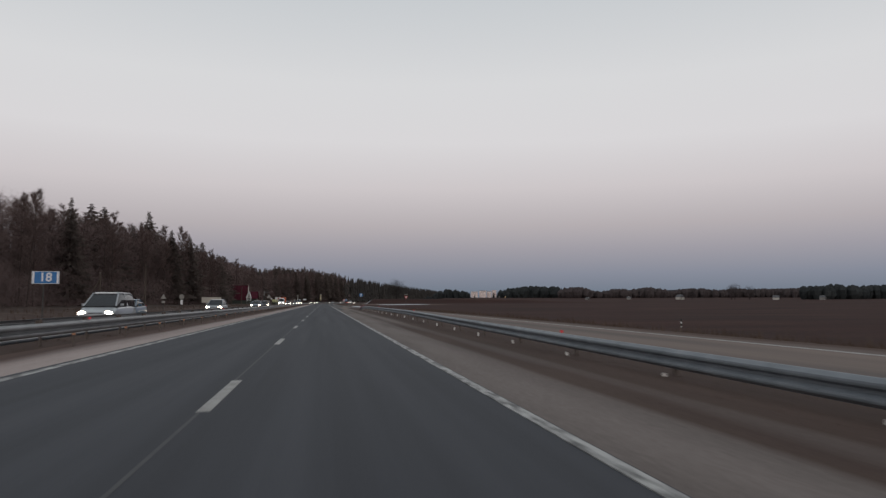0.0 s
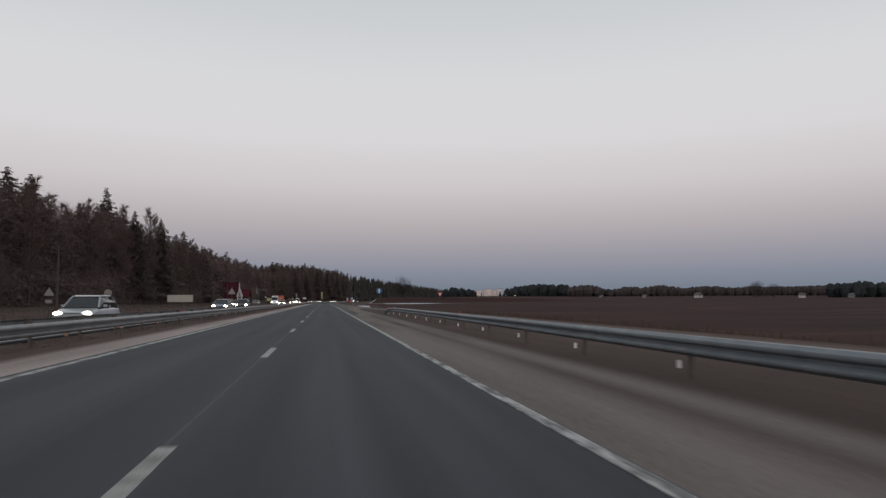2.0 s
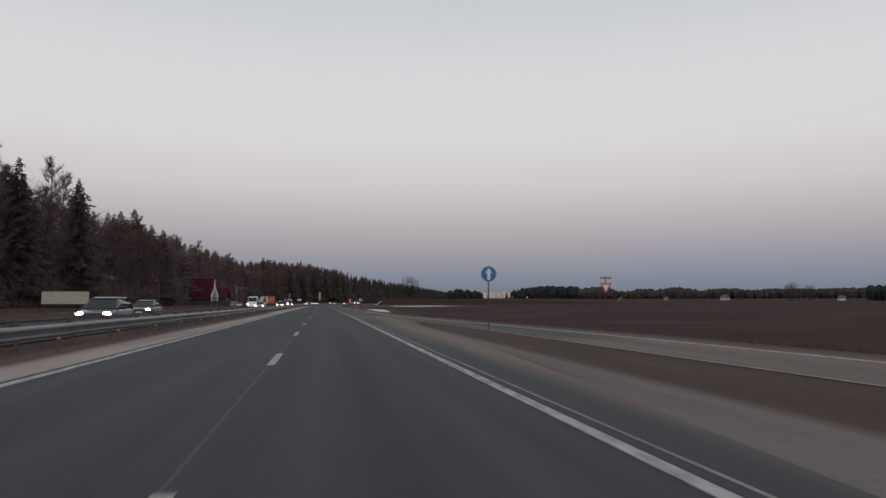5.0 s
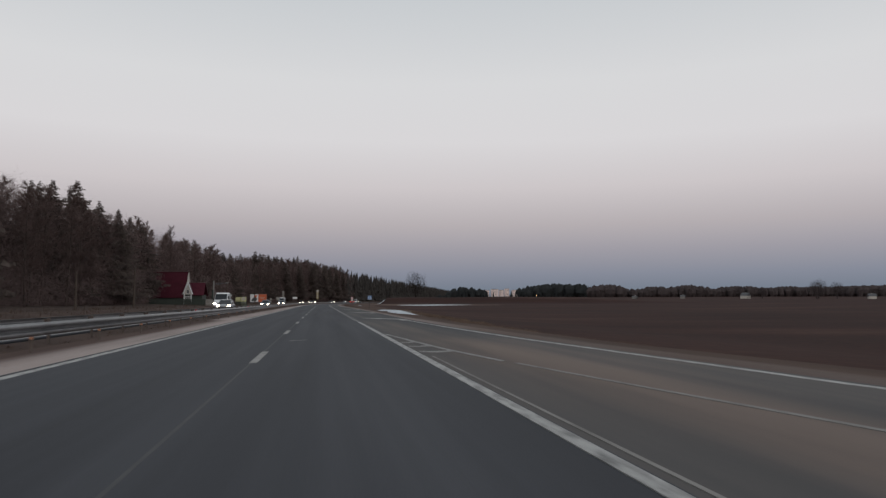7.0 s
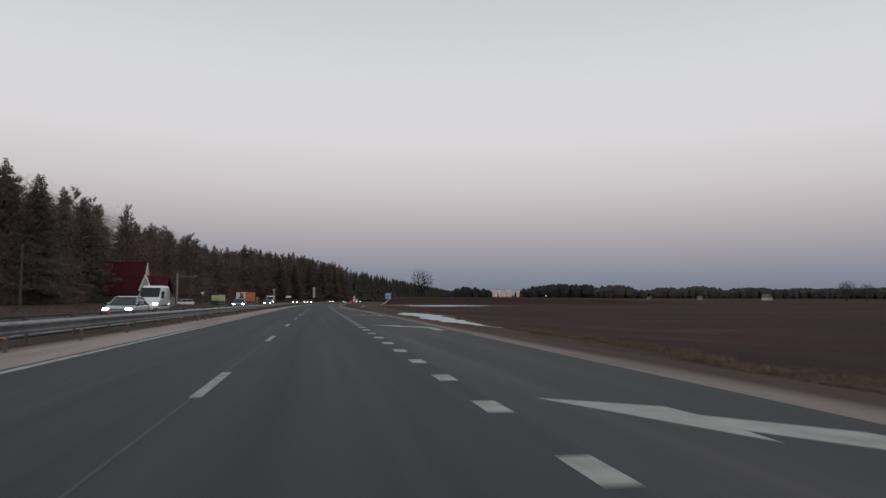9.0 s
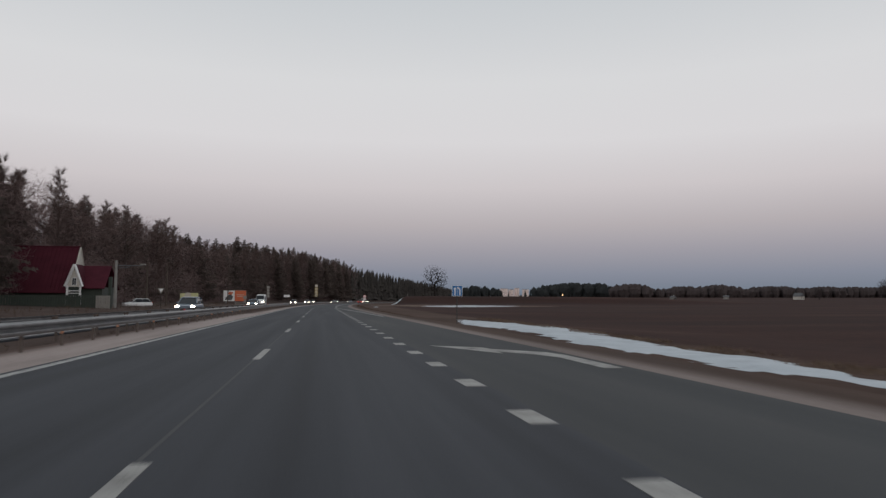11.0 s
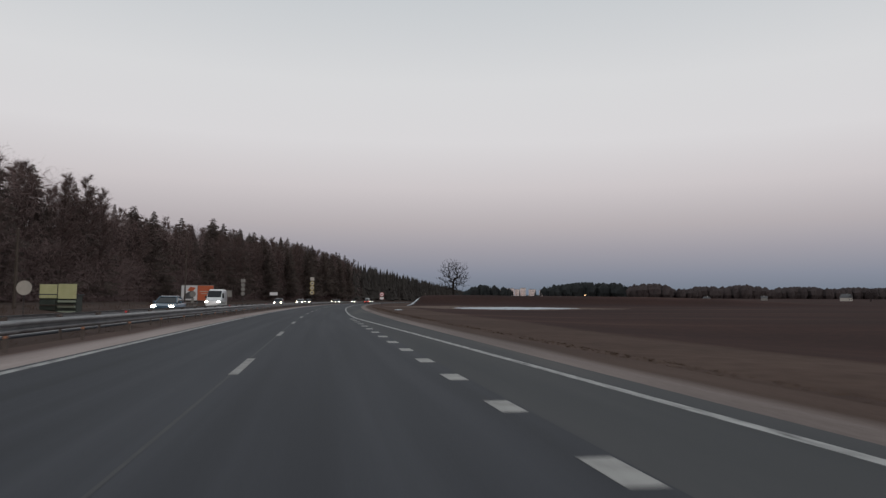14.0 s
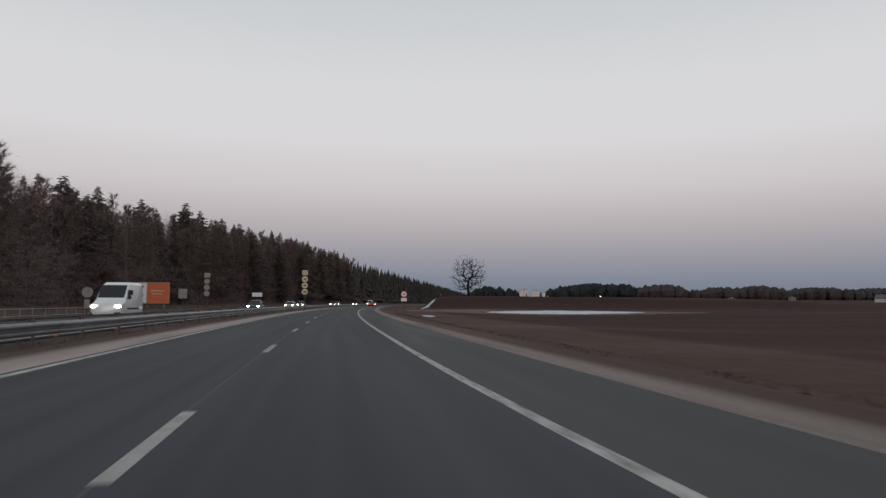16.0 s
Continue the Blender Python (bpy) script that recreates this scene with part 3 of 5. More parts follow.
rail_sag = curve_of([(0, -0.24), (14, -0.21), (27, -0.14), (38, -0.06), (46, -0.01), (60, 0.0), (93, -0.01), (98, -0.04), (100.7, -0.1), (102.5, -0.22), (104.6, -0.36)])
rail = guard_rail(7.0, -21.03, 28, 1, WHITE_PLATE, "galvanised steel guard rail beside the gravel shoulder", top=0.65, plate_z=0.2, sag=rail_sag, gap=4.5, plate_x=-0.12)
end = bmesh.new()
n = 9
ring = []
for i in range(n):
    a = math.pi * i / (n - 1)
    ring.append((0.0 + 0.16 * (1 - math.cos(a)), 0.28 * math.sin(a)))
vs = [[end.verts.new((x, y, z)) for x, y in ring] for z in (-0.155, 0.155)]
for i in range(n - 1):
    end.faces.new((vs[0][i], vs[0][i + 1], vs[1][i + 1], vs[1][i]))
bmesh.ops.solidify(end, geom=end.faces[:], thickness=0.008)
nose = part("end_piece", end, STEEL, rail, "rounded rail end")
nose.matrix_basis = pose(0, 126.0, 0.14)
for y in (15.5, 42.3, 69.1, 95.9, 100.9, 102.0, 103.1, 104.1):
    link("top_reflector", RED_PLATE, rail, "red reflector", pose(-0.02, y + 21.03, 0.70 + rail_sag(y)))
median_rail = guard_rail(-5.25, -19.81, 126, -1, ORANGE_PLATE, "galvanised steel guard rail along the median", top=0.69, gap=5.02, plate_z=0.34, metal=MEDIAN_STEEL)
for k in range(49, 62):
    link("post", POST, median_rail, m=median_rail.matrix_basis.inverted() @ on_road(-5.25, -19.81 + 5.02 * (k + 0.5), 0.63, 180) @ Matrix.Translation((0.14, 0, 0)))
for k in range(20):
    y = -5.6 + 26.75 * k
    link("top_reflector", RED_PLATE, median_rail, "red reflector", median_rail.matrix_basis.inverted() @ on_road(-5.25, y, 0.74))
guard_rail(-7.0, -22.0, 150, 1, None, "galvanised steel guard rail facing the opposite carriageway", top=0.70, metal=MEDIAN_STEEL)

# ------------------------------------------------------------------ trees
def tube(verts, faces, a, b, ra, rb, n=4):
    d = (b - a).normalized()
    u = d.cross(Vector((0.3, 0.2, 1) if abs(d.z) < 0.9 else (1, 0.1, 0))).normalized()
    v = d.cross(u)
    k = len(verts)
    for c, r in ((a, ra), (b, rb)):
        for i in range(n):
            t = 2 * math.pi * i / n
            verts.append(c + u * (r * math.cos(t)) + v * (r * math.sin(t)))
    for i in range(n):
        j = (i + 1) % n
        faces.append((k + i, k + j, k + n + j, k + n + i))


def crown_meshes(height, radius, base, seed, limbs, bark, leafless, thick, twigs, width):
    """Limbs that fork from a trunk to fill a rounded crown, and fine twigs along them."""
    rng = np.random.default_rng(seed)
    p = rng.normal(size=(limbs, 3))
    p /= np.linalg.norm(p, axis=1)[:, None]
    p *= rng.uniform(0.05, 1.0, (limbs, 1)) ** 0.42
    p *= 1 + 0.1 * rng.normal(size=(limbs, 1))
    p = p * (radius, radius, (height - base) / 2) + (0, 0, (base + height) / 2)
    stem = [(0.2 * math.sin(k * 0.5 + seed), 0.2 * math.cos(k * 0.4), -0.4 + 0.8 * k) for k in range(int((base + 0.5 * (height - base)) / 0.8) + 1)]
    nodes = np.zeros((len(stem) + limbs, 3))
    nodes[:len(stem)] = stem
    parent = [max(0, k - 1) for k in range(len(stem))]
    n = len(stem)
    reach = np.zeros(len(nodes))
    for q in p[np.argsort(np.linalg.norm(p - (0, 0, base), axis=1))]:
        d = nodes[:n] - q
        k = int(np.argmin(np.linalg.norm(d, axis=1) + 0.12 * reach[:n] + 1.2 * np.maximum(0, d[:, 2] - 0.3)))
        nodes[n] = q
        reach[n] = reach[k] + np.linalg.norm(nodes[k] - q)
        parent.append(k)
        n += 1
    borne = np.ones(n)
    for k in range(n - 1, 0, -1):
        borne[parent[k]] += borne[k]
    wood, wf, fine, ff = [], [], [], []
    r = thick * borne ** 0.42
    for k in range(1, n):
        j = parent[k]
        tube(wood, wf, Vector(nodes[j]), Vector(nodes[k]), min(r[j], r[k] * 1.5), r[k], 6 if r[k] > 0.16 else 3)
    rr = random.Random(seed)
    for k in range(len(stem), n):
        a, b = Vector(nodes[k]), Vector(nodes[parent[k]])
        out = (a - b).normalized()
        for _ in range(twigs):
            q = (out + 0.9 * Vector((rr.uniform(-1, 1), rr.uniform(-1, 1), rr.uniform(-0.4, 1.0)))).normalized()
            c = a.lerp(b, rr.uniform(0, 0.7))
            w = q.cross(Vector((rr.uniform(-1, 1), rr.uniform(-1, 1), 0.3))).normalized() * width
            i = len(fine)
            fine.extend((c - w, c + w, c + q * rr.uniform(0.6, 1.8)))
            ff.append((i, i + 1, i + 2))
    return mesh_of("trunk", wood, wf, bark), mesh_of("crown", fine, ff, leafless)


def spruce_meshes(height, seed, dense=1.0, width=0.2):
    rng = random.Random(seed)
    wood, wf, nv, nf = [], [], [], []
    tube(wood, wf, Vector((0, 0, -0.3)), Vector((0, 0, height * 0.97)), height * 0.011, 0.02, 6)
    z = height * rng.uniform(0.08, 0.16)
    while z < height * 0.985:
        t = z / height
        reach = (1 - t) ** 0.82 * height * width * rng.uniform(0.7, 1.2) + 0.06
        count = max(3, int((5 + 6 * (1 - t)) * dense))
        a0 = rng.uniform(0, 6.28)
        for i in range(count):
            a = a0 + 6.28 * i / count + rng.uniform(-0.25, 0.25)
            L = reach * rng.uniform(0.6, 1.15)
            out = Vector((math.cos(a), math.sin(a), 0))
            side = Vector((-math.sin(a), math.cos(a), 0))
            droop = L * rng.uniform(0.15, 0.4)
            p = Vector((0, 0, z + rng.uniform(-0.15, 0.15)))
            e = p + out * L + Vector((0, 0, -droop + 0.12 * L))
            w = 0.05 * L + 0.03
            k = len(nv)
            nv.extend((p - side * w, p + side * w, e))
            nf.append((k, k + 1, k + 2))
            for c in range(int(6 + 4.0 * L)):
                u = rng.uniform(0.15, 1.0)
                q = p.lerp(e, u) + Vector((0, 0, -droop * 0.5 * u * (1 - u)))
                reach2 = (0.06 + 0.16 * min(2.0, L) + 0.36 * L * (1.1 - u)) * rng.uniform(0.6, 1.15)
                s = rng.choice((-1, 1))
                o = q + (out * rng.uniform(0.2, 0.8) + side * s * rng.uniform(0.3, 1.0) + Vector((0, 0, -rng.uniform(0.15, 0.9)))).normalized() * reach2
                h = Vector((0, 0, 0.04 + 0.24 * reach2)) + out * 0.12 * reach2
                k = len(nv)
                nv.extend((q + h, q - h, o))
                nf.append((k, k + 1, k + 2))
        z += (0.26 + 0.75 * (1 - t)) * rng.uniform(0.8, 1.2) / dense
    return mesh_of("trunk", wood, wf, BARK), mesh_of("crown", nv, nf, NEEDLE)


SPRUCES = [spruce_meshes(24, 10 + i, 1.0, 0.27 + 0.04 * (i % 3)) for i in range(6)]
def bare_meshes(height, seed, spread=0.2):
    """A slender leafless forest tree: straight stem, rising branches and a haze of very fine twigs."""
    rng = random.Random(seed)
    wood, wf, fine, ff = [], [], [], []
    lean = Vector((rng.uniform(-0.03, 0.03), rng.uniform(-0.03, 0.03), 1))
    stem = [lean * (height * k / 8) + Vector((rng.uniform(-0.1, 0.1), rng.uniform(-0.1, 0.1), -0.3)) for k in range(9)]
    r0 = height * 0.0085
    for k in range(8):
        tube(wood, wf, stem[k], stem[k + 1], r0 * (1 - k / 8) + 0.012, r0 * (1 - (k + 1) / 8) + 0.012, 5)

    def twigs(a, b, count, length):
        axis = (b - a).normalized()
        for _ in range(count):
            c = a.lerp(b, rng.uniform(0.1, 1.0))
            q = (axis * rng.uniform(0.3, 1.2) + Vector((rng.uniform(-1, 1), rng.uniform(-1, 1), rng.uniform(-0.3, 1.0)))).normalized()
            w = q.cross(Vector((rng.uniform(-1, 1), rng.uniform(-1, 1), 0.3))).normalized() * rng.uniform(0.008, 0.016)
            i = len(fine)
            fine.extend((c - w, c + w, c + q * length * rng.uniform(0.5, 1.3)))
            ff.append((i, i + 1, i + 2))

    for n in range(46):
        t = 0.22 + 0.76 * (n + rng.random()) / 46
        p = stem[0].lerp(stem[8], t)
        a = rng.uniform(0, 6.283)
        rise = rng.uniform(0.5, 1.5)
        L = height * spread * (1.05 - t) ** 0.55 * rng.uniform(0.7, 1.2)
        d = Vector((math.cos(a), math.sin(a), rise)).normalized()
        mid = p + d * L * 0.5
        e = mid + (d + Vector((rng.uniform(-0.25, 0.25), rng.uniform(-0.25, 0.25), 0.25))).normalized() * L * 0.55
        tube(wood, wf, p, mid, 0.035 * (1.1 - t) + 0.008, 0.02, 3)
        tube(wood, wf, mid, e, 0.02, 0.008, 3)
        for m in range(8):
            c = p.lerp(mid, rng.uniform(0.3, 1.0)) if m % 2 else mid.lerp(e, rng.random())
            f = c + (d + Vector((rng.uniform(-0.9, 0.9), rng.uniform(-0.9, 0.9), rng.uniform(-0.2, 0.7)))).normalized() * L * rng.uniform(0.2, 0.5)
            tube(wood, wf, c, f, 0.012, 0.006, 3)
            twigs(c, f, 16, 0.75)
        twigs(mid, e, 26, 0.8)
    return mesh_of("trunk", wood, wf, BARK), mesh_of("crown", fine, ff, TWIG)


BARES = [bare_meshes(20.0, 30 + i, 0.17 + 0.02 * (i % 3)) for i in range(7)]
LABELS = {"spruce": ("dark green spruce at the edge of the forest", "spruce tree"),
          "bare_tree": ("leafless brown tree at the edge of the forest", "bare tree")}


def plant(kind, x, y, z, height, rng, group="trees of the forest edge", wide=1.0):
    meshes, own = (rng.choice(SPRUCES), 24) if kind == "spruce" else (rng.choice(BARES), 20)
    k = height / own
    t = thing(kind, *LABELS[kind], group, pose(x, y, z, rng.uniform(-1.5, 1.5), rng.uniform(-1.5, 1.5), rng.uniform(0, 360)))
    t.scale = (k * wide * rng.uniform(0.9, 1.1), k * wide * rng.uniform(0.9, 1.1), k)
    for me in meshes:
        link(me.name.split(".")[0], me, t)
    return t


tree_height = curve_of([(-60, 16.4), (100, 16.9), (130, 17.6), (198, 19.3), (207, 21.4), (226, 21.4), (240, 19.4), (290, 19.7), (328, 19.0), (337, 20.4), (352, 20.4), (360, 17.4), (374, 17.4), (386, 21.2), (420, 21.8), (440, 19.4), (500, 20.2), (525, 21.4), (595, 24.2), (700, 26.8), (1500, 27)])
forest_edge = curve_of([(-60, -46), (100, -44.8), (250, -43.1), (350, -42.9), (430, -45), (500, -45.5), (600, -46), (1500, -46)])
spruce_share = curve_of([(-60, 0.05), (140, 0.08), (280, 0.16), (340, 0.24), (420, 0.2), (500, 0.34), (640, 0.55), (800, 0.75)])
rng = random.Random(5)
# single tall spruces that stand out
for x, y, h in [(-49.1, 158.4, 22.3), (-49.0, 166.8, 22.7), (-48.5, 208.5, 27.4), (-48.4, 218.5, 22.8), (-48.0, 269.7, 21.9), (-48.0, 277.1, 23.2), (-48.0, 291.0, 25.5), (-48.0, 296.5, 21.8), (-47.8, 340.2, 21.5), (-48.0, 366.3, 20.9), (-48.3, 389.5, 21.6), (-48.5, 411.2, 22.9), (-48.7, 427.1, 22.5), (-48.8, 435.5, 23.5), (-49.0, 460.4, 22.9), (-49.1, 475.0, 23.5), (-49.4, 501.5, 24.6), (-49.7, 531.0, 27.9), (-49.8, 548.0, 27.6), (-50.3, 593.0, 28.3), (-50.6, 638.0, 29.1), (-51.0, 770.0, 32.0)]:
    plant("spruce", x + drift(y), y, ground_height(x, y), h, rng, wide=1.3)
y = 50.0
while y < 800:
    for row in range(3):
        xr = forest_edge(y) - row * 5.5 + rng.uniform(-2.4, 2.4)
        yy = y + rng.uniform(-2.5, 2.5)
        kind = "spruce" if rng.random() < spruce_share(yy) else "bare_tree"
        h = tree_height(yy) * rng.uniform(0.86, 1.04) * (1.16 if kind == "spruce" else 1.07)
        plant(kind, xr + drift(yy), yy, ground_height(xr, yy), h, rng)
    y += 5.2 + 0.0045 * y

# ------------------------------------------------------------------ forest mass behind the edge
def forest_mass(name, count, y0, y1, mat, seed):
    rng = random.Random(seed)
    v, f = [], []
    for i in range(count):
        y = rng.uniform(y0, y1)
        d = rng.random()
        shrub = i % 5 < (1 if y < 280 else 2)
        xr = forest_edge(y) + (3.5 - 7 * d if shrub else (0.5 if y < 280 else 2.5) - 15 * d)
        g = ground_height(xr, y)
        wave = noise.noise((y * 0.12, xr * 0.2, 5))
        top = ((5.0 if y < 280 else 8.0) + 4.0 * wave) if shrub else tree_height(y) * (0.88 + 0.12 * d + 0.14 * wave)
        high = i % 9 == 0 or i % 4 == 0
        z = g + top * rng.random() ** (1.2 if shrub else 0.7) if i % 9 else g + top * rng.uniform(0.85, 1.1)
        p = Vector((xr + drift(y), y, z))
        L = rng.uniform(0.5, 1.3) if high else rng.uniform(0.7, 2.0)
        q = Vector((rng.uniform(-0.8, 0.8), rng.uniform(-1, 1), rng.uniform(-0.2, 1.4))).normalized()
        s = q.cross(Vector((1, rng.uniform(-0.5, 0.5), 0.1))).normalized() * (rng.uniform(0.012, 0.03) if shrub else rng.uniform(0.009, 0.02) if high else rng.uniform(0.018, 0.045))
        k = len(v)
        v.extend((p - s, p + s, p + q * L))
        f.append((k, k + 1, k + 2))
    return mesh_of(name, v, f, mat)


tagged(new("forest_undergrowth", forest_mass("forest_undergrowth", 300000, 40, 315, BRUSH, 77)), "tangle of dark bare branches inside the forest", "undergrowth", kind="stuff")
tagged(new("young_growth", forest_mass("young_growth", 380000, 300, 820, BRUSH_PALE, 78)), "dense undergrowth in a paler reddish brown along the forest edge", "undergrowth", kind="stuff")


def far_forest(name, spots, mat, label, seed):
    """Distant trees, joined: ragged cones of drooping tiers, or lumpy rounded crowns."""
    rng = random.Random(seed)
    v, f = [], []
    for x, y, z, h, pointed in spots:
        n = 7
        if pointed:
            for i in range(6):
                t = i / 6
                zz, rr = z + h * (0.05 + 0.8 * t), h * 0.15 * (1 - t * 0.88)
                c = len(v)
                v.append((x + rng.uniform(-0.3, 0.3), y, zz + h * 0.24))
                for j in range(n):
                    a = 6.283 * j / n + rng.uniform(-0.3, 0.3)
                    q = rr * rng.uniform(0.65, 1.25)
                    v.append((x + q * math.cos(a), y + q * math.sin(a), zz + rng.uniform(-0.05, 0.05) * h))
                for j in range(n):
                    f.append((c, c + 1 + j, c + 1 + (j + 1) % n))
            continue
        c = len(v)
        levels = ((0.0, 0.16), (0.3, 0.32), (0.62, 0.33), (0.86, 0.2), (0.97, 0.06))
        for hh, rr in levels:
            for j in range(n):
                a = 6.283 * j / n + rng.uniform(-0.2, 0.2)
                q = h * rr * rng.uniform(0.75, 1.25)
                v.append((x + q * math.cos(a), y + q * math.sin(a), z + h * (hh + rng.uniform(-0.05, 0.05))))
        for i in range(len(levels) - 1):
            for j in range(n):
                k, m = c + i * n, (j + 1) % n
                f.append((k + j, k + m, k + n + m, k + n + j))
        f.append(tuple(c + (len(levels) - 1) * n + j for j in range(n)))
    ob = new(name, mesh_of(name, v, f, mat))
    return tagged(ob, label, "woods", kind="stuff")


rng = random.Random(9)
spots = []
y = 780.0
while y < 2300:
    for row in range(4):
        xr = -47 - row * 7 + rng.uniform(-3, 3)
        spots.append((xr + drift(y), y + rng.uniform(-3, 3), ground_height(xr, y) * 0.5, rng.uniform(23, 33), True))
    y += 5
far_forest("far_forest", spots, FARSPRUCE, "dark spruce forest running on beside the road", 3)
# back rows that close the forest
spots = []
y = 30.0
while y < 800:
    for row in range(3):
        xr = forest_edge(y) - 19 - row * 8 + rng.uniform(-3, 3)
        spots.append((xr + drift(y), y + rng.uniform(-3, 3), ground_height(xr, y), tree_height(y) * rng.uniform(0.85, 1.05), True))
    y += 5.5
far_forest("forest_depth", spots, DEPTH, "deeper rows of trees behind the forest edge, lightened in colour", 4)


def wood(name, x0, x1, y, h0, depth, label, mat, seed, pointed=0.4, gap=9.0, shape=None):
    rng = random.Random(seed)
    spots = []
    x = x0
    while x < x1:
        t = (x - x0) / (x1 - x0)
        k = shape(t) if shape else 1.0
        for row in range(4):
            yy = y + depth * row / 4 + rng.uniform(-8, 8)
            spots.append((x + rng.uniform(-4, 4), yy, land(x, yy), h0 * k * rng.uniform(0.94, 1.03), rng.random() < pointed))
        x += gap * rng.uniform(0.6, 1.3)
    return far_forest(name, spots, mat, label, seed)


def land(x, y):
    return ground_height(x - drift(y), y) - 0.4


dome = lambda t: 0.3 + 0.95 * math.sin(math.pi * min(1.0, 0.1 + 0.88 * t ** 0.8))
wood("far_wood", 338, 529, 1245, 19, 90, "dark wood on a rise beyond the field", FARWOOD, 21, 0.75, 2.6, dome)
wood("far_wood", 176, 258, 1150, 15, 60, "small dark wood beyond the field", FARWOOD, 22, 0.7, 3.5, lambda t: 0.6 + 0.5 * math.sin(math.pi * t))
wood("far_tree_line", 420, 1150, 1130, 20, 40, "line of distant bare trees beyond the field", FARBUSH, 23, 0.05, 4.5, lambda t: 0.8 + 0.4 * noise.noise((t * 16, 0, 0)))
wood("far_tree_line", 760, 1560, 1010, 19.5, 40, "line of distant bare trees beyond the field", FARBUSH, 24, 0.05, 5, lambda t: 0.82 + 0.25 * noise.noise((t * 16, 4, 0)))
wood("far_wood", 563, 787, 705, 19, 30, "dark group of dense trees at the far edge of the field", FARWOOD, 25, 0.1, 5, lambda t: 0.85 + 0.3 * noise.noise((t * 9, 2, 0)))
wood("far_wood", 167, 227, 1500, 12, 60, "low distant trees beside the road's end", FARBUSH, 26, 0.2, 6)

# hills on the horizon
v, f = [], []
for i in range(121):
    x = -800 + 45 * i
    k = min(1.0, max(0.0, (x - 500) / 900)) * (56 + 30 * max(0, noise.noise((x * 0.0011, 0, 0)) + 0.25) + 7 * noise.noise((x * 0.006, 1, 0)))
    for yy, zz in ((3300, 0), (3500, k), (3900, 0)):
        v.append((x, yy, zz))
for i in range(120):
    for j in range(2):
        f.append((i * 3 + j, i * 3 + 3 + j, i * 3 + 4 + j, i * 3 + j + 1))
tagged(new("backdrop", mesh_of("backdrop", v, f, HILL, True)), "low bluish hills on the horizon", "hills", kind="structure")

# ------------------------------------------------------------------ lone tree by the road, trees in the field
def crown_tree(x, y, height, radius, base, seed, label, limbs=1000, mat=SILHOUETTE_TWIG, thick=0.04):
    t = thing("bare_tree", label, "bare tree", "", pose(x, y, land(x, y)))
    for me in crown_meshes(height, radius, base, seed, limbs, mat, mat, thick, 5, 0.022):
        link(me.name.split(".")[0], me, t)
    return t


crown_tree(68.3, 628, 22.6, 8.5, 5.5, 12, "old leafless tree with a round crown alone by the road", 620, thick=0.04)
for x, y, h, k in ((473, 726, 18, 7), (485, 738, 20, 8), (499, 730, 17, 9), (460, 790, 12, 11), (527, 715, 11, 13)):
    crown_tree(x, y, h, h * 0.42, h * 0.2, k, "soft leafless tree at the far edge of the field", 500, FARBUSH)

# ------------------------------------------------------------------ snow
def snow_patch(left, right, y0, y1, seed, label, step=0.7, ragged_by=0.5, mat=SNOW, name="snow_patch", high=0.07):
    """A thin irregular sheet of old snow that follows the ground between two outlines; x from the road's line."""
    keep, verts, faces = {}, [], []
    lo = min(left(y0 + (y1 - y0) * i / 40) for i in range(41)) - 1
    hi = max(right(y0 + (y1 - y0) * i / 40) for i in range(41)) + 1
    nx, ny = round((hi - lo) / step), round((y1 - y0) / (step * 1.6))

    def inside(x, y):
        a = ragged_by * (noise.noise((x * 0.3 + seed, y * 0.22, seed)) + 0.6 * noise.noise((x * 1.3, y * 0.9, seed)))
        return y0 < y < y1 and left(y) + a < x < right(y) + a

    def vert(i, j):
        if (i, j) not in keep:
            x, y = lo + (hi - lo) * i / nx, y0 + (y1 - y0) * j / ny
            rim = not all(inside(x + a, y + b) for a in (-step, step) for b in (-step * 1.6, step * 1.6))
            keep[i, j] = len(verts)
            verts.append((x + drift(y) + 0.3 * step * noise.noise((x, y, 2)), y + 0.5 * step * noise.noise((x, y, 8)), ground_height(x, y) + (0.0 if rim else high + 0.05 * noise.noise((x * 0.6, y * 0.4, 1)))))
        return keep[i, j]

    for i in range(nx):
        for j in range(ny):
            if inside(lo + (hi - lo) * (i + 0.5) / nx, y0 + (y1 - y0) * (j + 0.5) / ny):
                faces.append((vert(i, j), vert(i + 1, j), vert(i + 1, j + 1), vert(i, j + 1)))
    ob = new(name, mesh_of(name, verts, faces, mat, True))
    return tagged(ob, label, "snow" if mat is SNOW else "earth")


snow_patch(curve_of([(231, 14.2), (240, 12.9), (249, 12.2), (254, 12.0), (261, 12.9), (266, 13.3), (272, 12.9), (279, 12.3), (285, 13.3), (292, 14.8)]), curve_of([(231, 14.8), (240, 15.0), (250, 15.6), (260, 16.8), (267, 18.0), (276, 19.4), (283, 17.4), (292, 15.2)]), 231, 292, 1, "long patch of old snow in the roadside ditch", 0.35)
snow_patch(curve_of([(461, 45.3), (468, 32.3), (478, 28.8), (490, 32.3), (498, 47.3)]), curve_of([(461, 49.3), (468, 61.3), (478, 71.3), (490, 65.3), (498, 51.3)]), 461, 498, 2, "flat patch of old snow at the edge of the field", 1.0, 3.0)
snow_patch(curve_of([(537, 17.8), (543, 18.2), (549, 21.2)]), curve_of([(537, 19.6), (543, 21.8), (549, 22.8)]), 537, 549, 3, "small patch of old snow on the flank of the bank", 0.4, 0.3, high=0.15)
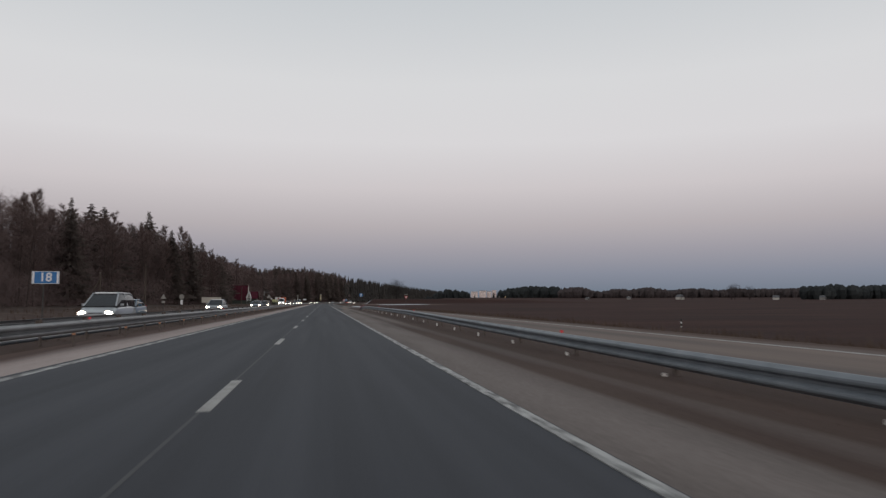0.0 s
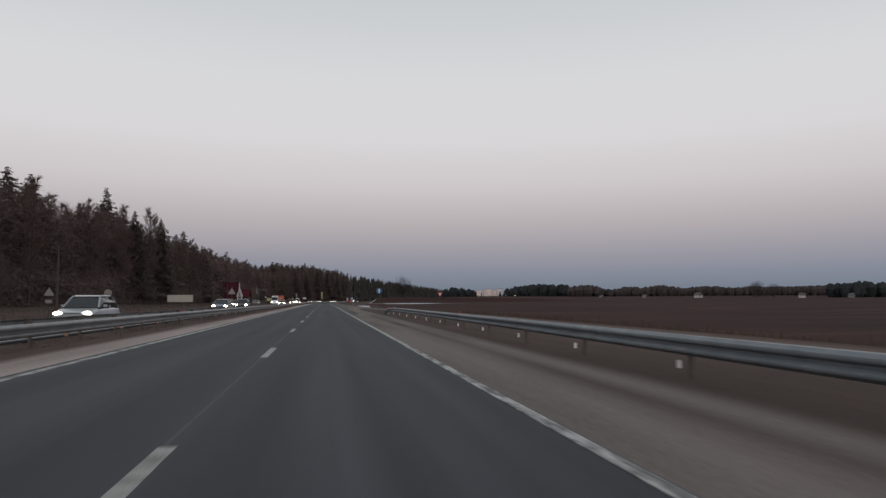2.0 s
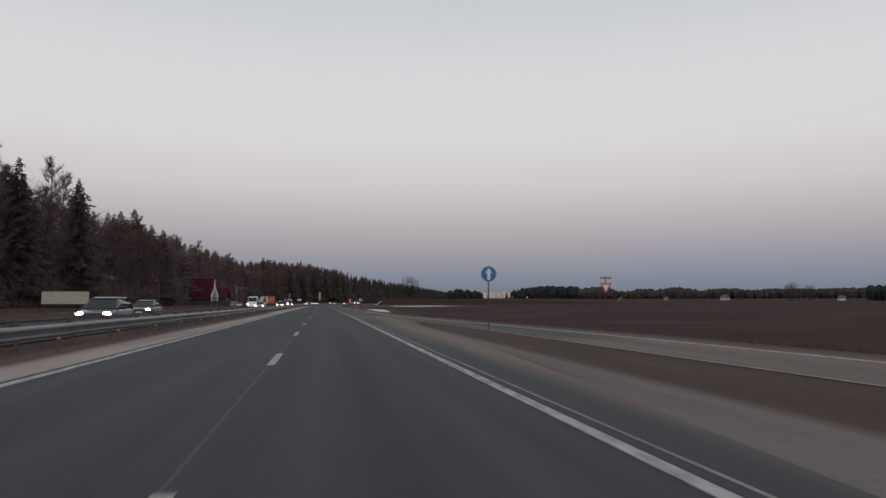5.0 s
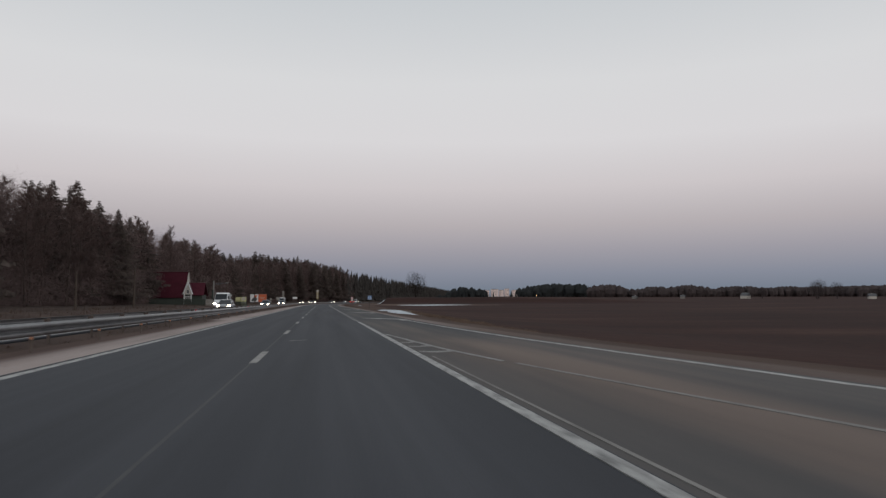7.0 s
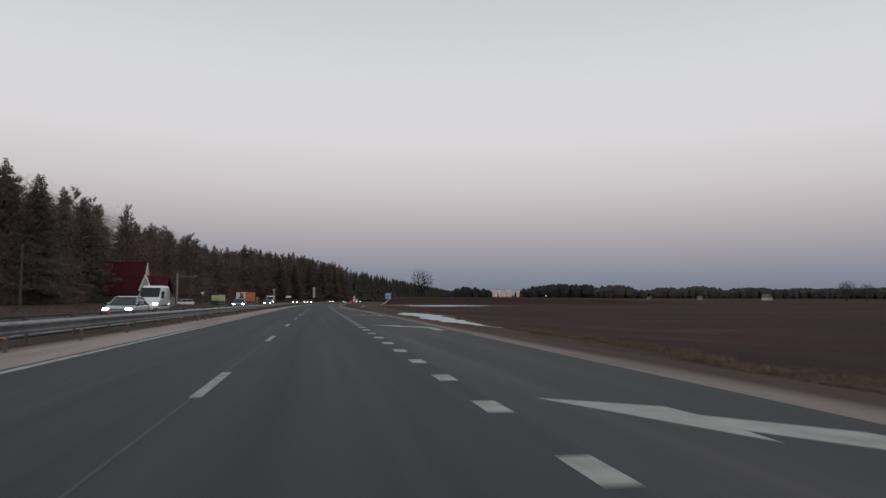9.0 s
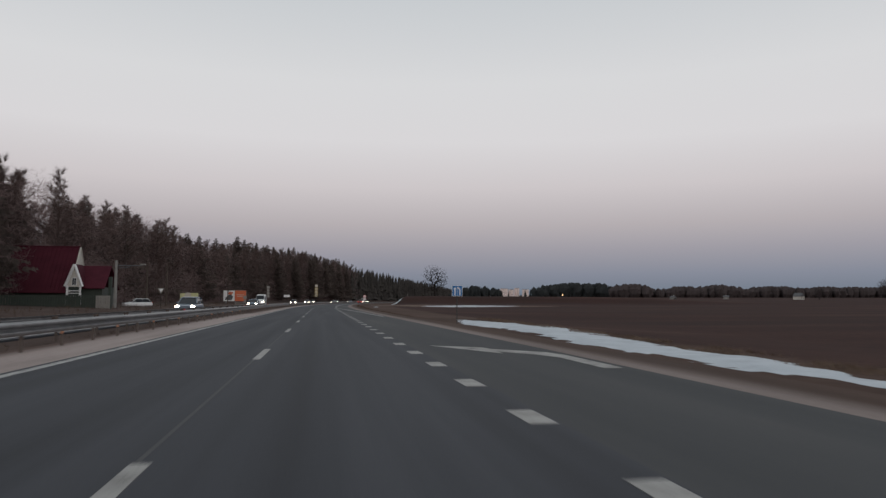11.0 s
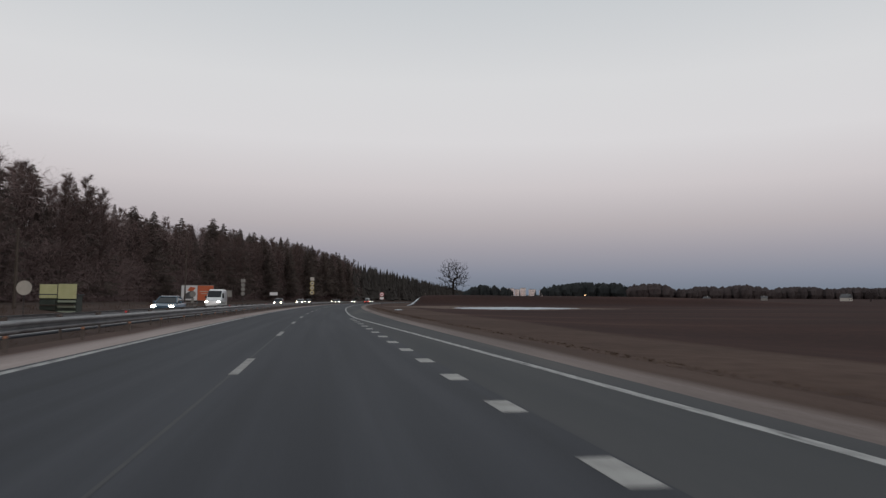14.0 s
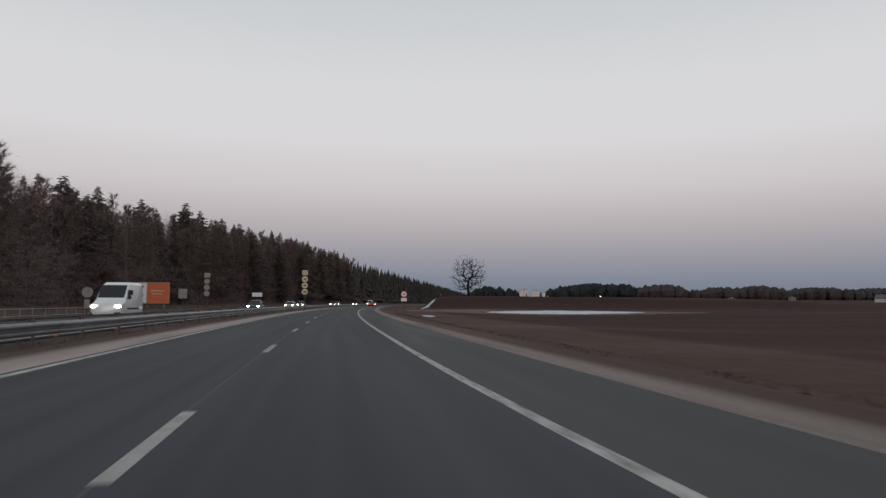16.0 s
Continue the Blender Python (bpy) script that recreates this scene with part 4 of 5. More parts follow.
snow_patch(curve_of([(422, 13.0), (428, 12.6), (434, 13.4)]), curve_of([(422, 13.6), (428, 14.6), (434, 13.8)]), 422, 434, 5, "small leftover of old snow on the verge", 0.3, 0.3)
snow_patch(curve_of([(454, 40), (468, 22), (490, 11), (512, 11), (521, 20)]), curve_of([(454, 50), (468, 74), (480, 88), (494, 74), (521, 24)]), 454, 521, 4, "pale sandy earth round the patch of snow", 1.2, 4.0, SAND, "bare_earth_patch", 0.03)

# ------------------------------------------------------------------ dry grass
def grass(count, spots, label, seed, h=(0.05, 0.17), mat=STRAW):
    rng = random.Random(seed)
    v, f = [], []
    for _ in range(count):
        x0, x1, y0, y1 = rng.choice(spots)
        y = rng.uniform(y0, y1)
        x = rng.uniform(x0, x1) if not callable(x0) else x0(y) + rng.random() * x1
        if noise.noise((x * 0.7, y * 0.25, seed)) < -0.1:
            continue
        z = ground_height(x, y) - 0.02
        for _ in range(3):
            a, t = rng.uniform(0, 6.28), rng.uniform(*h)
            w = 0.02
            p = Vector((x + drift(y) + rng.uniform(-0.1, 0.1), y + rng.uniform(-0.1, 0.1), z))
            k = len(v)
            v.extend((p + Vector((w * math.cos(a), w * math.sin(a), 0)), p - Vector((w * math.cos(a), w * math.sin(a), 0)),
                      p + Vector((rng.uniform(-0.12, 0.12), rng.uniform(-0.12, 0.12), t))))
            f.append((k, k + 1, k + 2))
    return tagged(new("dry_grass", mesh_of("dry_grass", v, f, mat)), label, "grass", kind="stuff")


grass(26000, [(lambda y: shoulder_right(y) + 0.6, 3.0, -10, 145), (lambda y: shoulder_right(y) + 0.7, 4.0, 146, 420), (-8.2, -5.3, -10, 420)], "short dry brown grass on the verges", 2, (0.03, 0.1))
grass(9000, [(-30, -18.5, 20, 500), (15.3, 22, 0, 130)], "taller dry grass beyond the verges", 3, (0.15, 0.6))
grass(16000, [(lambda y: verge_edge(y) - 1.6, 2.2, 150, 300)], "pale dry grass along the edge of the ploughed field", 4, (0.06, 0.24), PALE_STRAW)


# ------------------------------------------------------------------ road signs
def sign_post(t, height, x=0.0, y=0.05, r=0.035):
    return part("post", rod(r, r, height + 0.35, (x, y, -0.3), 10), SIGN_POST, t)


def round_plate(t, r, z, face, back=SIGN_BACK, rim=None, name="plate"):
    """A round sign plate whose face looks towards -y."""
    p = part(name, upright(disc(r, 28, 0, z), -0.012, 0.0), back, t)
    part("face", upright(disc(r * 0.96, 28, 0, z), -0.018, -0.0125), rim or face, p)
    if rim:
        part("inner_face", upright(disc(r * 0.78, 28, 0, z), -0.023, -0.0185), face, p)
    return p


def board_plate(t, w, h, z, face, x=0.0, back=SIGN_BACK, border=None, name="plate"):
    q = [(x - w / 2, z - h / 2), (x + w / 2, z - h / 2), (x + w / 2, z + h / 2), (x - w / 2, z + h / 2)]
    p = part(name, upright(q, -0.014, 0.0), back, t)
    k = 0.98 if border is None else 1.0
    q2 = [(x + (a - x) * k, z + (b - z) * k) for a, b in q]
    part("face", upright(q2, -0.02, -0.0145), border or face, p)
    if border:
        e = 0.035 * h
        q3 = [(x - w / 2 + e, z - h / 2 + e), (x + w / 2 - e, z - h / 2 + e), (x + w / 2 - e, z + h / 2 - e), (x - w / 2 + e, z + h / 2 - e)]
        part("inner_face", upright(q3, -0.025, -0.0205), face, p)
    return p


def triangle_plate(t, side, z, face, down=False, rim=None, back=SIGN_BACK):
    s = -1 if down else 1

    def tri(k):
        pts = [(-side / 2 * k, -side * 0.289 * k * s), (side / 2 * k, -side * 0.289 * k * s), (0, side * 0.577 * k * s)]
        pts = [(a, b + z) for a, b in pts]
        return pts if not down else pts[::-1]

    p = part("plate", upright(tri(1.0), -0.014, 0.0), back, t)
    part("face", upright(tri(0.97), -0.02, -0.0145), rim or face, p)
    if rim:
        part("inner_face", upright(tri(0.62), -0.025, -0.0205), face, p)
    return p


def bar(t, w, h, x, z, mat, y=-0.03, name="bar"):
    return part(name, box((w, 0.006, h), (x, y, z)), mat, t)


def sign(label, x, y, turn=0.0, z=None, name="road_sign"):
    return thing(name, label, "road sign", m=pose(x, y, land(x, y) + 0.4 if z is None else z, 0, 0, turn))


# blue round sign with a white upright arrow
s = sign("blue round sign with a white upward arrow on a grey post", 8.63, 132.8, z=0.15)
sign_post(s, 2.7, r=0.028)
p = round_plate(s, 0.36, 2.38, SIGN_BLUE)
part("arrow", upright([(-0.07, 2.1), (0.07, 2.1), (0.07, 2.42), (0.16, 2.42), (0, 2.67), (-0.16, 2.42), (-0.07, 2.42)], -0.026, -0.0185), SIGN_WHITE, p)
# give-way sign of the slip road
s = sign("white and red give way triangle on a grey post", 18.6, 142.5)
sign_post(s, 3.45)
triangle_plate(s, 0.78, 2.85, SIGN_WHITE, True, SIGN_RED)
part("upper_plate", box((0.75, 0.02, 0.12), (0, 0, 3.4), 0.004), SIGN_BACK, s, "narrow grey plate")
# lane sign with two arrows
s = sign("blue square lane sign with two white arrows", 10.4, 271.5, z=-0.02)
sign_post(s, 2.2)
p = board_plate(s, 0.72, 0.72, 1.92, SIGN_BLUE, border=SIGN_WHITE)
part("arrow", upright([(-0.19, 1.63), (-0.12, 1.63), (-0.12, 2.02), (-0.06, 2.02), (-0.155, 2.17), (-0.25, 2.02), (-0.19, 2.02)], -0.031, -0.0255), SIGN_WHITE, p)
part("arrow", upright([(0.15, 1.63), (0.22, 1.63), (0.22, 2.03), (0.14, 2.12), (0.09, 2.13), (0.09, 2.19), (-0.03, 2.12), (0.06, 2.02), (0.08, 2.06), (0.15, 2.0)], -0.031, -0.0255), SIGN_WHITE, p)
for i in range(3):
    part("lane_stroke", box((0.025, 0.006, 0.07), (0.03, -0.028, 1.7 + 0.12 * i)), SIGN_WHITE, p)
# blue kilometre board beyond the opposite carriageway
s = sign("blue board with white border and the number 18", -19.7, 56.4, z=-0.2)
sign_post(s, 3.3, r=0.05)
p = board_plate(s, 1.95, 0.95, 3.28, SIGN_BLUE, x=0.15, border=SIGN_WHITE)
for i in (-1, 1):
    part("margin", box((0.14, 0.008, 0.86), (0.15 + i * 0.86, -0.03, 3.28)), SIGN_WHITE, p)
txt = bpy.data.curves.new("number", "FONT")
txt.body, txt.size, txt.align_x, txt.align_y, txt.extrude, txt.offset = "18", 0.92, "CENTER", "CENTER", 0.003, 0.02
tob = new("number", txt)
tob.data.materials.append(SIGN_WHITE)
tob.parent = p
tob.matrix_basis = pose(0.15, -0.03, 3.28, 90, 0, 0)
# plates for oncoming traffic, seen from behind
s = sign("large round sign seen from its pale yellowed back", -21.3, 83.2, z=-0.3)
sign_post(s, 2.5)
round_plate(s, 0.6, 2.0, CREAM, CREAM)
bar(s, 0.5, 0.14, 0, 2.0, SIGN_BACK, -0.022)
s = sign("small triangular sign seen from its grey back", -20.7, 100.8, z=-0.2)
sign_post(s, 2.4)
triangle_plate(s, 0.8, 2.1, SIGN_BACK)
bar(s, 0.5, 0.3, 0, 1.4, SIGN_BACK, -0.01, "lower_plate")
s = sign("round sign with a narrow plate below, seen from behind", -22.3, 121.5, z=-0.25)
sign_post(s, 2.6)
round_plate(s, 0.42, 2.35, SIGN_BACK)
bar(s, 0.36, 0.8, 0, 1.45, SIGN_WHITE, -0.01, "lower_plate")
s = sign("triangular sign with plates below, seen from its pale yellowed back", -6.2, 99.3, z=-0.1)
sign_post(s, 2.5)
triangle_plate(s, 0.62, 2.05, SIGN_BACK)
bar(s, 0.42, 0.3, -0.1, 1.35, SIGN_BACK, -0.01, "lower_plate")
bar(s, 0.42, 0.3, -0.1, 0.75, SIGN_BACK, -0.01, "lower_plate")
s = sign("wide cream direction board seen from behind on two posts", -27.2, 184.5, z=-0.15)
for x in (-1.6, 1.6):
    sign_post(s, 2.5, x, 0.08, 0.05)
board_plate(s, 4.9, 1.4, 1.9, CREAM, back=CREAM)
s = sign("give way triangle on a grey post by the side road", -23.2, 338.5, z=-0.1)
sign_post(s, 3.1)
triangle_plate(s, 1.05, 2.85, SIGN_WHITE, True, SIGN_BACK)
s = sign("stack of three round signs and a plate seen from behind", -14.4, 438.0, z=-0.3)
sign_post(s, 5.8, r=0.05)
board_plate(s, 0.9, 0.7, 5.45, SIGN_BACK)
for z in (4.55, 3.65, 2.75):
    round_plate(s, 0.42, z, SIGN_BACK)
s = sign("square sign plate seen from its grey back", -16.0, 428.4, z=-0.3)
sign_post(s, 3.1)
board_plate(s, 1.1, 1.3, 2.6, SIGN_BACK)
s = sign("pale rectangular board seen from behind", -11.4, 489.6, z=-0.6)
sign_post(s, 3.8)
board_plate(s, 2.2, 0.9, 3.5, SIGN_WHITE)
s = sign("tall stack of cream coloured round signs on the median", -0.1, 436.0, z=-0.6)
sign_post(s, 6.6, r=0.06)
board_plate(s, 0.85, 0.75, 6.25, CREAM)
for z in (5.3, 4.35, 3.4):
    p = round_plate(s, 0.45, z, CREAM, rim=SIGN_YELLOW)
    part("bar", box((0.4, 0.006, 0.16), (0, -0.027, z)), TRIM, p)
s = sign("red ringed round sign with a plate below beside the road", 14.2, 431.0, z=0.0)
sign_post(s, 3.0)
p = round_plate(s, 0.46, 2.5, SIGN_WHITE, rim=SIGN_RED)
part("bar", box((0.36, 0.006, 0.2), (0, -0.027, 2.5)), SIGN_RED, p)
board_plate(s, 0.85, 0.5, 1.7, SIGN_WHITE, border=SIGN_RED)
s = sign("round sign with a lower plate seen from its grey back", -16.0, 389.7, z=-0.2)
sign_post(s, 2.4)
round_plate(s, 0.42, 2.1, SIGN_BACK)
bar(s, 0.4, 0.7, 0, 1.2, SIGN_BACK, -0.01, "lower_plate")


def delineator(x, y, z=None, label="black marker post with white bands in the field"):
    t = thing("delineator_post", label, "delineator", "roadside delineators", pose(x, y, land(x, y) + 0.38 if z is None else z))
    part("post", box((0.16, 0.12, 1.95), (0, 0, 0.85), 0.015), TRIM, t)
    for z in (0.75, 1.35):
        part("band", box((0.168, 0.128, 0.24), (0, 0, z)), SIGN_WHITE, t)
    return t


delineator(49.0, 85.0, -2.95)
marker = thing("marker_post", "thin pale post on top of the earth bank", "post", m=pose(42.9, 557, land(42.9, 557) + 0.3))
part("post", rod(0.09, 0.08, 1.4, (0, 0, -0.2), 8), POST_STEEL, marker)
part("cap", box((0.3, 0.1, 0.3), (0, 0, 1.2), 0.02), SIGN_BACK, marker)

# ------------------------------------------------------------------ poles
def utility_pole(x, y, height=10.5, lamp=False):
    t = thing("lamp_post" if lamp else "utility_pole", "grey concrete pole with a bracket lamp" if lamp else "weathered grey utility pole at the forest edge", "pole", "" if lamp else "utility poles", pose(x, y, land(x, y) + 0.2))
    part("shaft", rod(0.24 if lamp else 0.17, 0.17 if lamp else 0.10, height, (0, 0, -0.2), 10), CONCRETE if lamp else TIMBER, t)
    if lamp:
        part("arm", box((3.2, 0.07, 0.09), (1.6, 0, height - 0.85), 0.01), STEEL, t)
        part("brace", box((1.7, 0.05, 0.06), (0.95, 0, height - 1.12), 0.008, turn=pose(0, 0, 0, 0, -5, 0)), STEEL, t)
        part("lamp_head", box((0.75, 0.26, 0.2), (3.3, 0, height - 0.72), 0.05), SIGN_BACK, t)
    else:
        part("cap", rod(0.13, 0.02, 0.12, (0, 0, height - 0.2), 10), POST_STEEL, t)
    return t


for y, h in ((106.5, 5.4), (130.4, 7.8), (237, 5.0), (262.6, 6.9), (350, 8.0), (364, 8.0), (443, 13.8)):
    p = utility_pole(-31.0 + 0.0105 * y, y - 3, h)
    if y == 106.5:
        vv, ff = [], []
        tube(vv, ff, Vector((-2.6, 0.4, -0.2)), Vector((-0.1, 0.1, 4.2)), 0.12, 0.1, 8)
        link("strut", mesh_of("strut", vv, ff, TIMBER), p, "leaning timber strut")
utility_pole(-25.4, 322.5, 6.7, True)

# ------------------------------------------------------------------ red-roofed house and kiosk
def gable(w, h0, h1, y0, y1):
    return upright([(-w / 2, 0), (w / 2, 0), (w / 2, h0), (0, h1), (-w / 2, h0)], y0, y1)


def sheet(quad, thick, mat, name, parent):
    bm = bmesh.new()
    f = bm.faces.new([bm.verts.new(p) for p in quad])
    bm.normal_update()
    bmesh.ops.solidify(bm, geom=[f], thickness=thick)
    return part(name, bm, mat, parent)


def window(t, x, y, z, w, h, along="x", mat=SIGN_WHITE):
    """A window on a wall that faces -y (along x) or +x (along y)."""
    m = Matrix.Translation((x, y, z)) @ (Matrix() if along == "x" else pose(0, 0, 0, 0, 0, 90))
    p = link("window", mesh_of("window", [(a, b, c) for b in (-0.03, 0.03) for a, c in ((-w / 2, -h / 2), (w / 2, -h / 2), (w / 2, h / 2), (-w / 2, h / 2))],
                               [(0, 1, 2, 3), (0, 4, 5, 1), (1, 5, 6, 2), (2, 6, 7, 3), (3, 7, 4, 0)], mat), t, m=m)
    part("pane", box((w - 0.16, 0.02, h - 0.16), (0, -0.035, 0)), GLASS_DARK, p)
    part("glazing_bar", box((0.05, 0.03, h - 0.12), (0, -0.042, 0)), mat, p)
    return p


def seamed_roof(t, quad, seams, mat=ROOF_RED):
    """A sheet roof slope: ridge end, ridge end, eave end, eave end; seams run from ridge to eave."""
    r = sheet(quad, 0.1, mat, "roof", t)
    p = [Vector(q) for q in quad]
    up = (p[1] - p[0]).cross(p[3] - p[0]).normalized()
    up = up if up.z > 0 else -up
    for i in range(seams):
        k = (i + 0.5) / seams
        vv, ff = [], []
        tube(vv, ff, p[0].lerp(p[1], k) + up * 0.06, p[3].lerp(p[2], k) + up * 0.06, 0.035, 0.035, 4)
        link("roof_seam", mesh_of("roof_seam", vv, ff, mat), r)
    return r


def beam_between(name, a, b, r, mat, t):
    vv, ff = [], []
    tube(vv, ff, Vector(a), Vector(b), r, r, 4)
    return link(name, mesh_of(name, vv, ff, mat), t)


def red_house(x, y):
    """Long steep-roofed block with its gable end towards the road, and a narrow wing with a white front."""
    t = thing("house", "dark green house with steep dark red metal roofs and white gables", "house", m=pose(x, y, 0.0))
    # main block: ridge along x from 0 to -8.6, gable at x = 0
    part("wall", box((8.4, 6.6, 3.4), (-4.3, 0, 1.2)), PANEL_GREEN, t)
    bm = bmesh.new()
    f = bm.faces.new([bm.verts.new(v) for v in ((0, -3.3, 2.9), (0, 3.3, 2.9), (0, 0, 8.75))])
    bm.normal_update()
    bmesh.ops.solidify(bm, geom=[f], thickness=-0.12)
    part("gable", bm, PLASTER, t, "white boarded gable")
    for sy in (-1, 1):
        q = [(0.0, 0, 8.9), (-8.9, 0, 8.9), (-8.9, sy * 3.95, 2.15), (0.0, sy * 3.95, 2.15)]
        seamed_roof(t, q, 16)
        beam_between("barge_board", (0.14, 0, 8.85), (0.14, sy * 3.9, 2.2), 0.13, PLASTER, t)
    beam_between("ridge_cap", (0.06, 0, 8.95), (-8.9, 0, 8.95), 0.1, ROOF_RED, t)
    # lower block: its ridge runs on along x, with its slope towards the road's near side
    part("wing_wall", box((4.0, 6.4, 3.3), (2.2, 0.0, 1.35)), PANEL_GREEN, t)
    for sy in (-1, 1):
        q = [(0.2, 0, 6.1), (4.5, 0, 6.1), (4.7, sy * 3.7, 2.75), (0.2, sy * 3.7, 2.75)]
        seamed_roof(t, q, 9)
    # white gabled bay with a balcony, at the corner of the two blocks
    c = 0.75
    for sx in (-1, 1):
        q = [(c, -4.15, 6.2), (c, -1.0, 6.2), (c + sx * 1.15, -1.0, 3.1), (c + sx * 1.15, -4.15, 3.1)]
        seamed_roof(t, q, 5)
        beam_between("barge_board", (c, -4.2, 6.15), (c + sx * 1.12, -4.2, 3.05), 0.2, SIGN_WHITE, t)
        part("porch_post", box((0.26, 0.16, 3.2), (c + sx * 0.85, -4.1, 1.6), 0.02), SIGN_WHITE, t)
    part("bay_front", upright([(c - 1.0, 3.0), (c + 1.0, 3.0), (c, 5.95)], -4.0, -3.85), PLASTER, t, "pale boarded bay front")
    part("bay_wall", box((1.9, 0.5, 3.0), (c, -3.65, 1.5)), PANEL_GREEN, t)
    window(t, c, -4.03, 3.75, 0.62, 1.1)
    for z in (1.75, 2.1, 2.45):
        part("balcony_rail", box((1.75, 0.08, 0.12), (c, -4.2, z), 0.01), SIGN_WHITE, t)
    part("door", box((0.8, 0.08, 1.6), (c, -3.93, 0.8), 0.02), TIMBER, t, "dark plank door")
    return t


red_house(-33.7, 334.0)
fence = thing("fence", "dark green board fence in front of the house", "fence", m=pose(-40.0, 319.5, -0.5))
for i in range(44):
    part("board", box((0.27, 0.03, 2.3), (0.15 + 0.3 * i, 0, 1.1), 0.006), PANEL_GREEN, fence)
for z in (0.6, 1.8):
    part("rail", box((13.2, 0.06, 0.1), (6.6, 0.05, z)), TIMBER, fence)
gate = thing("plank_gate", "pale grey plank gate beside the green fence", "gate", m=pose(-26.7, 319.0, -0.2))
for i in range(6):
    part("plank", box((0.26, 0.04, 1.95), (0.14 + 0.29 * i, 0, 0.95), 0.008), SIGN_BACK, gate)
part("gate_post", box((0.4, 0.3, 4.4), (1.6, 0.25, 2.1), 0.04), PANEL_GREEN, gate, "green gate post")
t = thing("shed", "low dark timber shed with a grey roof", "shed", m=pose(-44.1, 326.5, land(-44.1, 326.5) + 0.1, 0, 0, 30))
part("wall", box((4.0, 3.2, 2.3), (0, 0, 1.0)), TIMBER, t)
part("roof", box((4.8, 4.0, 0.14), (0, 0, 2.25), 0.03, turn=pose(0, 0, 0, 8, 0, 0)), ROOF_GREY, t)
part("door", box((1.0, 0.06, 1.8), (0.6, -1.63, 0.85), 0.01), TIMBER, t)

t = thing("roadside_stall", "green roadside stall with pale yellow boards above", "stall", m=pose(-22.8, 359.4, land(-22.8, 359.4) - 0.1))
part("body", box((3.2, 1.6, 2.2), (0, 0.9, 0.95), 0.03), PANEL_GREEN, t)
part("board", box((1.5, 0.12, 1.3), (-0.85, -0.02, 2.4), 0.02), PANEL_YELLOW, t, "pale yellow sign board")
part("board", box((1.6, 0.12, 1.4), (0.82, -0.06, 2.4), 0.02), PANEL_YELLOW, t, "pale yellow sign board")
part("counter", box((3.0, 0.5, 0.08), (0, -0.1, 1.1), 0.01), TIMBER, t)
for z in (0.45, 0.95, 1.45):
    part("shelf", box((1.5, 0.3, 0.2), (0.8, -0.05, z), 0.02), PANEL_PALE, t, "pale green board")
part("counter_front", box((1.4, 0.2, 0.9), (-0.85, -0.02, 1.1), 0.02), PANEL_GREEN, t)
part("roof", box((3.5, 2.0, 0.1), (0, 0.9, 2.1), 0.02), ROOF_GREY, t)
s = sign("round pale sign plate beside the stall", -20.6, 346.2, z=-0.2)
sign_post(s, 2.5)
round_plate(s, 0.55, 2.15, CREAM, CREAM)

t = thing("billboard", "large billboard, white picture half and orange half", "billboard", m=pose(-25.6, 450.5, land(-25.6, 450.5) - 0.3))
for x in (-2.6, 0.0, 2.6):
    part("post", rod(0.12, 0.12, 4.8, (x, 0.2, -0.3), 10), STEEL, t)
part("panel", box((7.0, 0.16, 3.5), (0, 0, 3.15), 0.02), SIGN_BACK, t)
part("poster_half", box((3.4, 0.02, 3.3), (-1.75, -0.09, 3.15)), SIGN_WHITE, t, "white printed poster half")
part("poster_half", box((3.4, 0.02, 3.3), (1.72, -0.095, 3.15)), ORANGE, t, "plain orange poster half")
part("poster_shape", upright([(-3.0, 1.8), (-1.0, 1.8), (-0.5, 2.8), (-1.2, 3.7), (-2.2, 3.2), (-2.8, 2.6)], -0.11, -0.1005), ROOF_GREY, t)
part("poster_shape", upright([(-2.2, 3.6), (-1.0, 3.5), (-0.4, 4.3), (-1.6, 4.5)], -0.11, -0.1005), ORANGE, t)
for i in range(2):
    part("poster_bar", box((2.2 - 0.5 * i, 0.008, 0.16), (1.6, -0.11, 3.5 - 0.5 * i)), CREAM, t)
# railing by the forest path
t = thing("pedestrian_railing", "low grey metal railing beyond the opposite carriageway", "railing", m=pose(-16.2, 372, -0.3))
for z in (0.55, 1.0):
    part("rail", box((0.05, 22, 0.05), (0, 11, z), 0.01), SIGN_BACK, t)
for i in range(12):
    part("post", box((0.05, 0.05, 1.2), (0, 2 * i, 0.45), 0.01), SIGN_BACK, t)

# ------------------------------------------------------------------ vehicles
def loft(sections, mat, name, parent, label=""):
    """Skin through cross-sections of equally many points."""
    bm = bmesh.new()
    rings = [[bm.verts.new(p) for p in s] for s in sections]
    n = len(sections[0])
    for a, b in zip(rings, rings[1:]):
        for i in range(n):
            j = (i + 1) % n
            bm.faces.new((a[i], a[j], b[j], b[i]))
    bm.faces.new(rings[0][::-1])
    bm.faces.new(rings[-1])
    bmesh.ops.recalc_face_normals(bm, faces=bm.faces[:])
    ob = part(name, bm, mat, parent, label, True)
    ob.data.set_sharp_from_angle(angle=radians(28))
    return ob


def section(y, w, z0, z1, r=0.12, taper=0.0):
    """A rounded cross-section, its top narrowed by taper on each side."""
    a, b = w / 2, w / 2 - taper
    return [(-a + r, y, z0), (a - r, y, z0), (a, y, z0 + r), (a, y, z0 + (z1 - z0) * 0.55), (b, y, z1 - r), (b - r, y, z1), (-b + r, y, z1), (-b, y, z1 - r), (-a, y, z0 + (z1 - z0) * 0.55), (-a, y, z0 + r)]


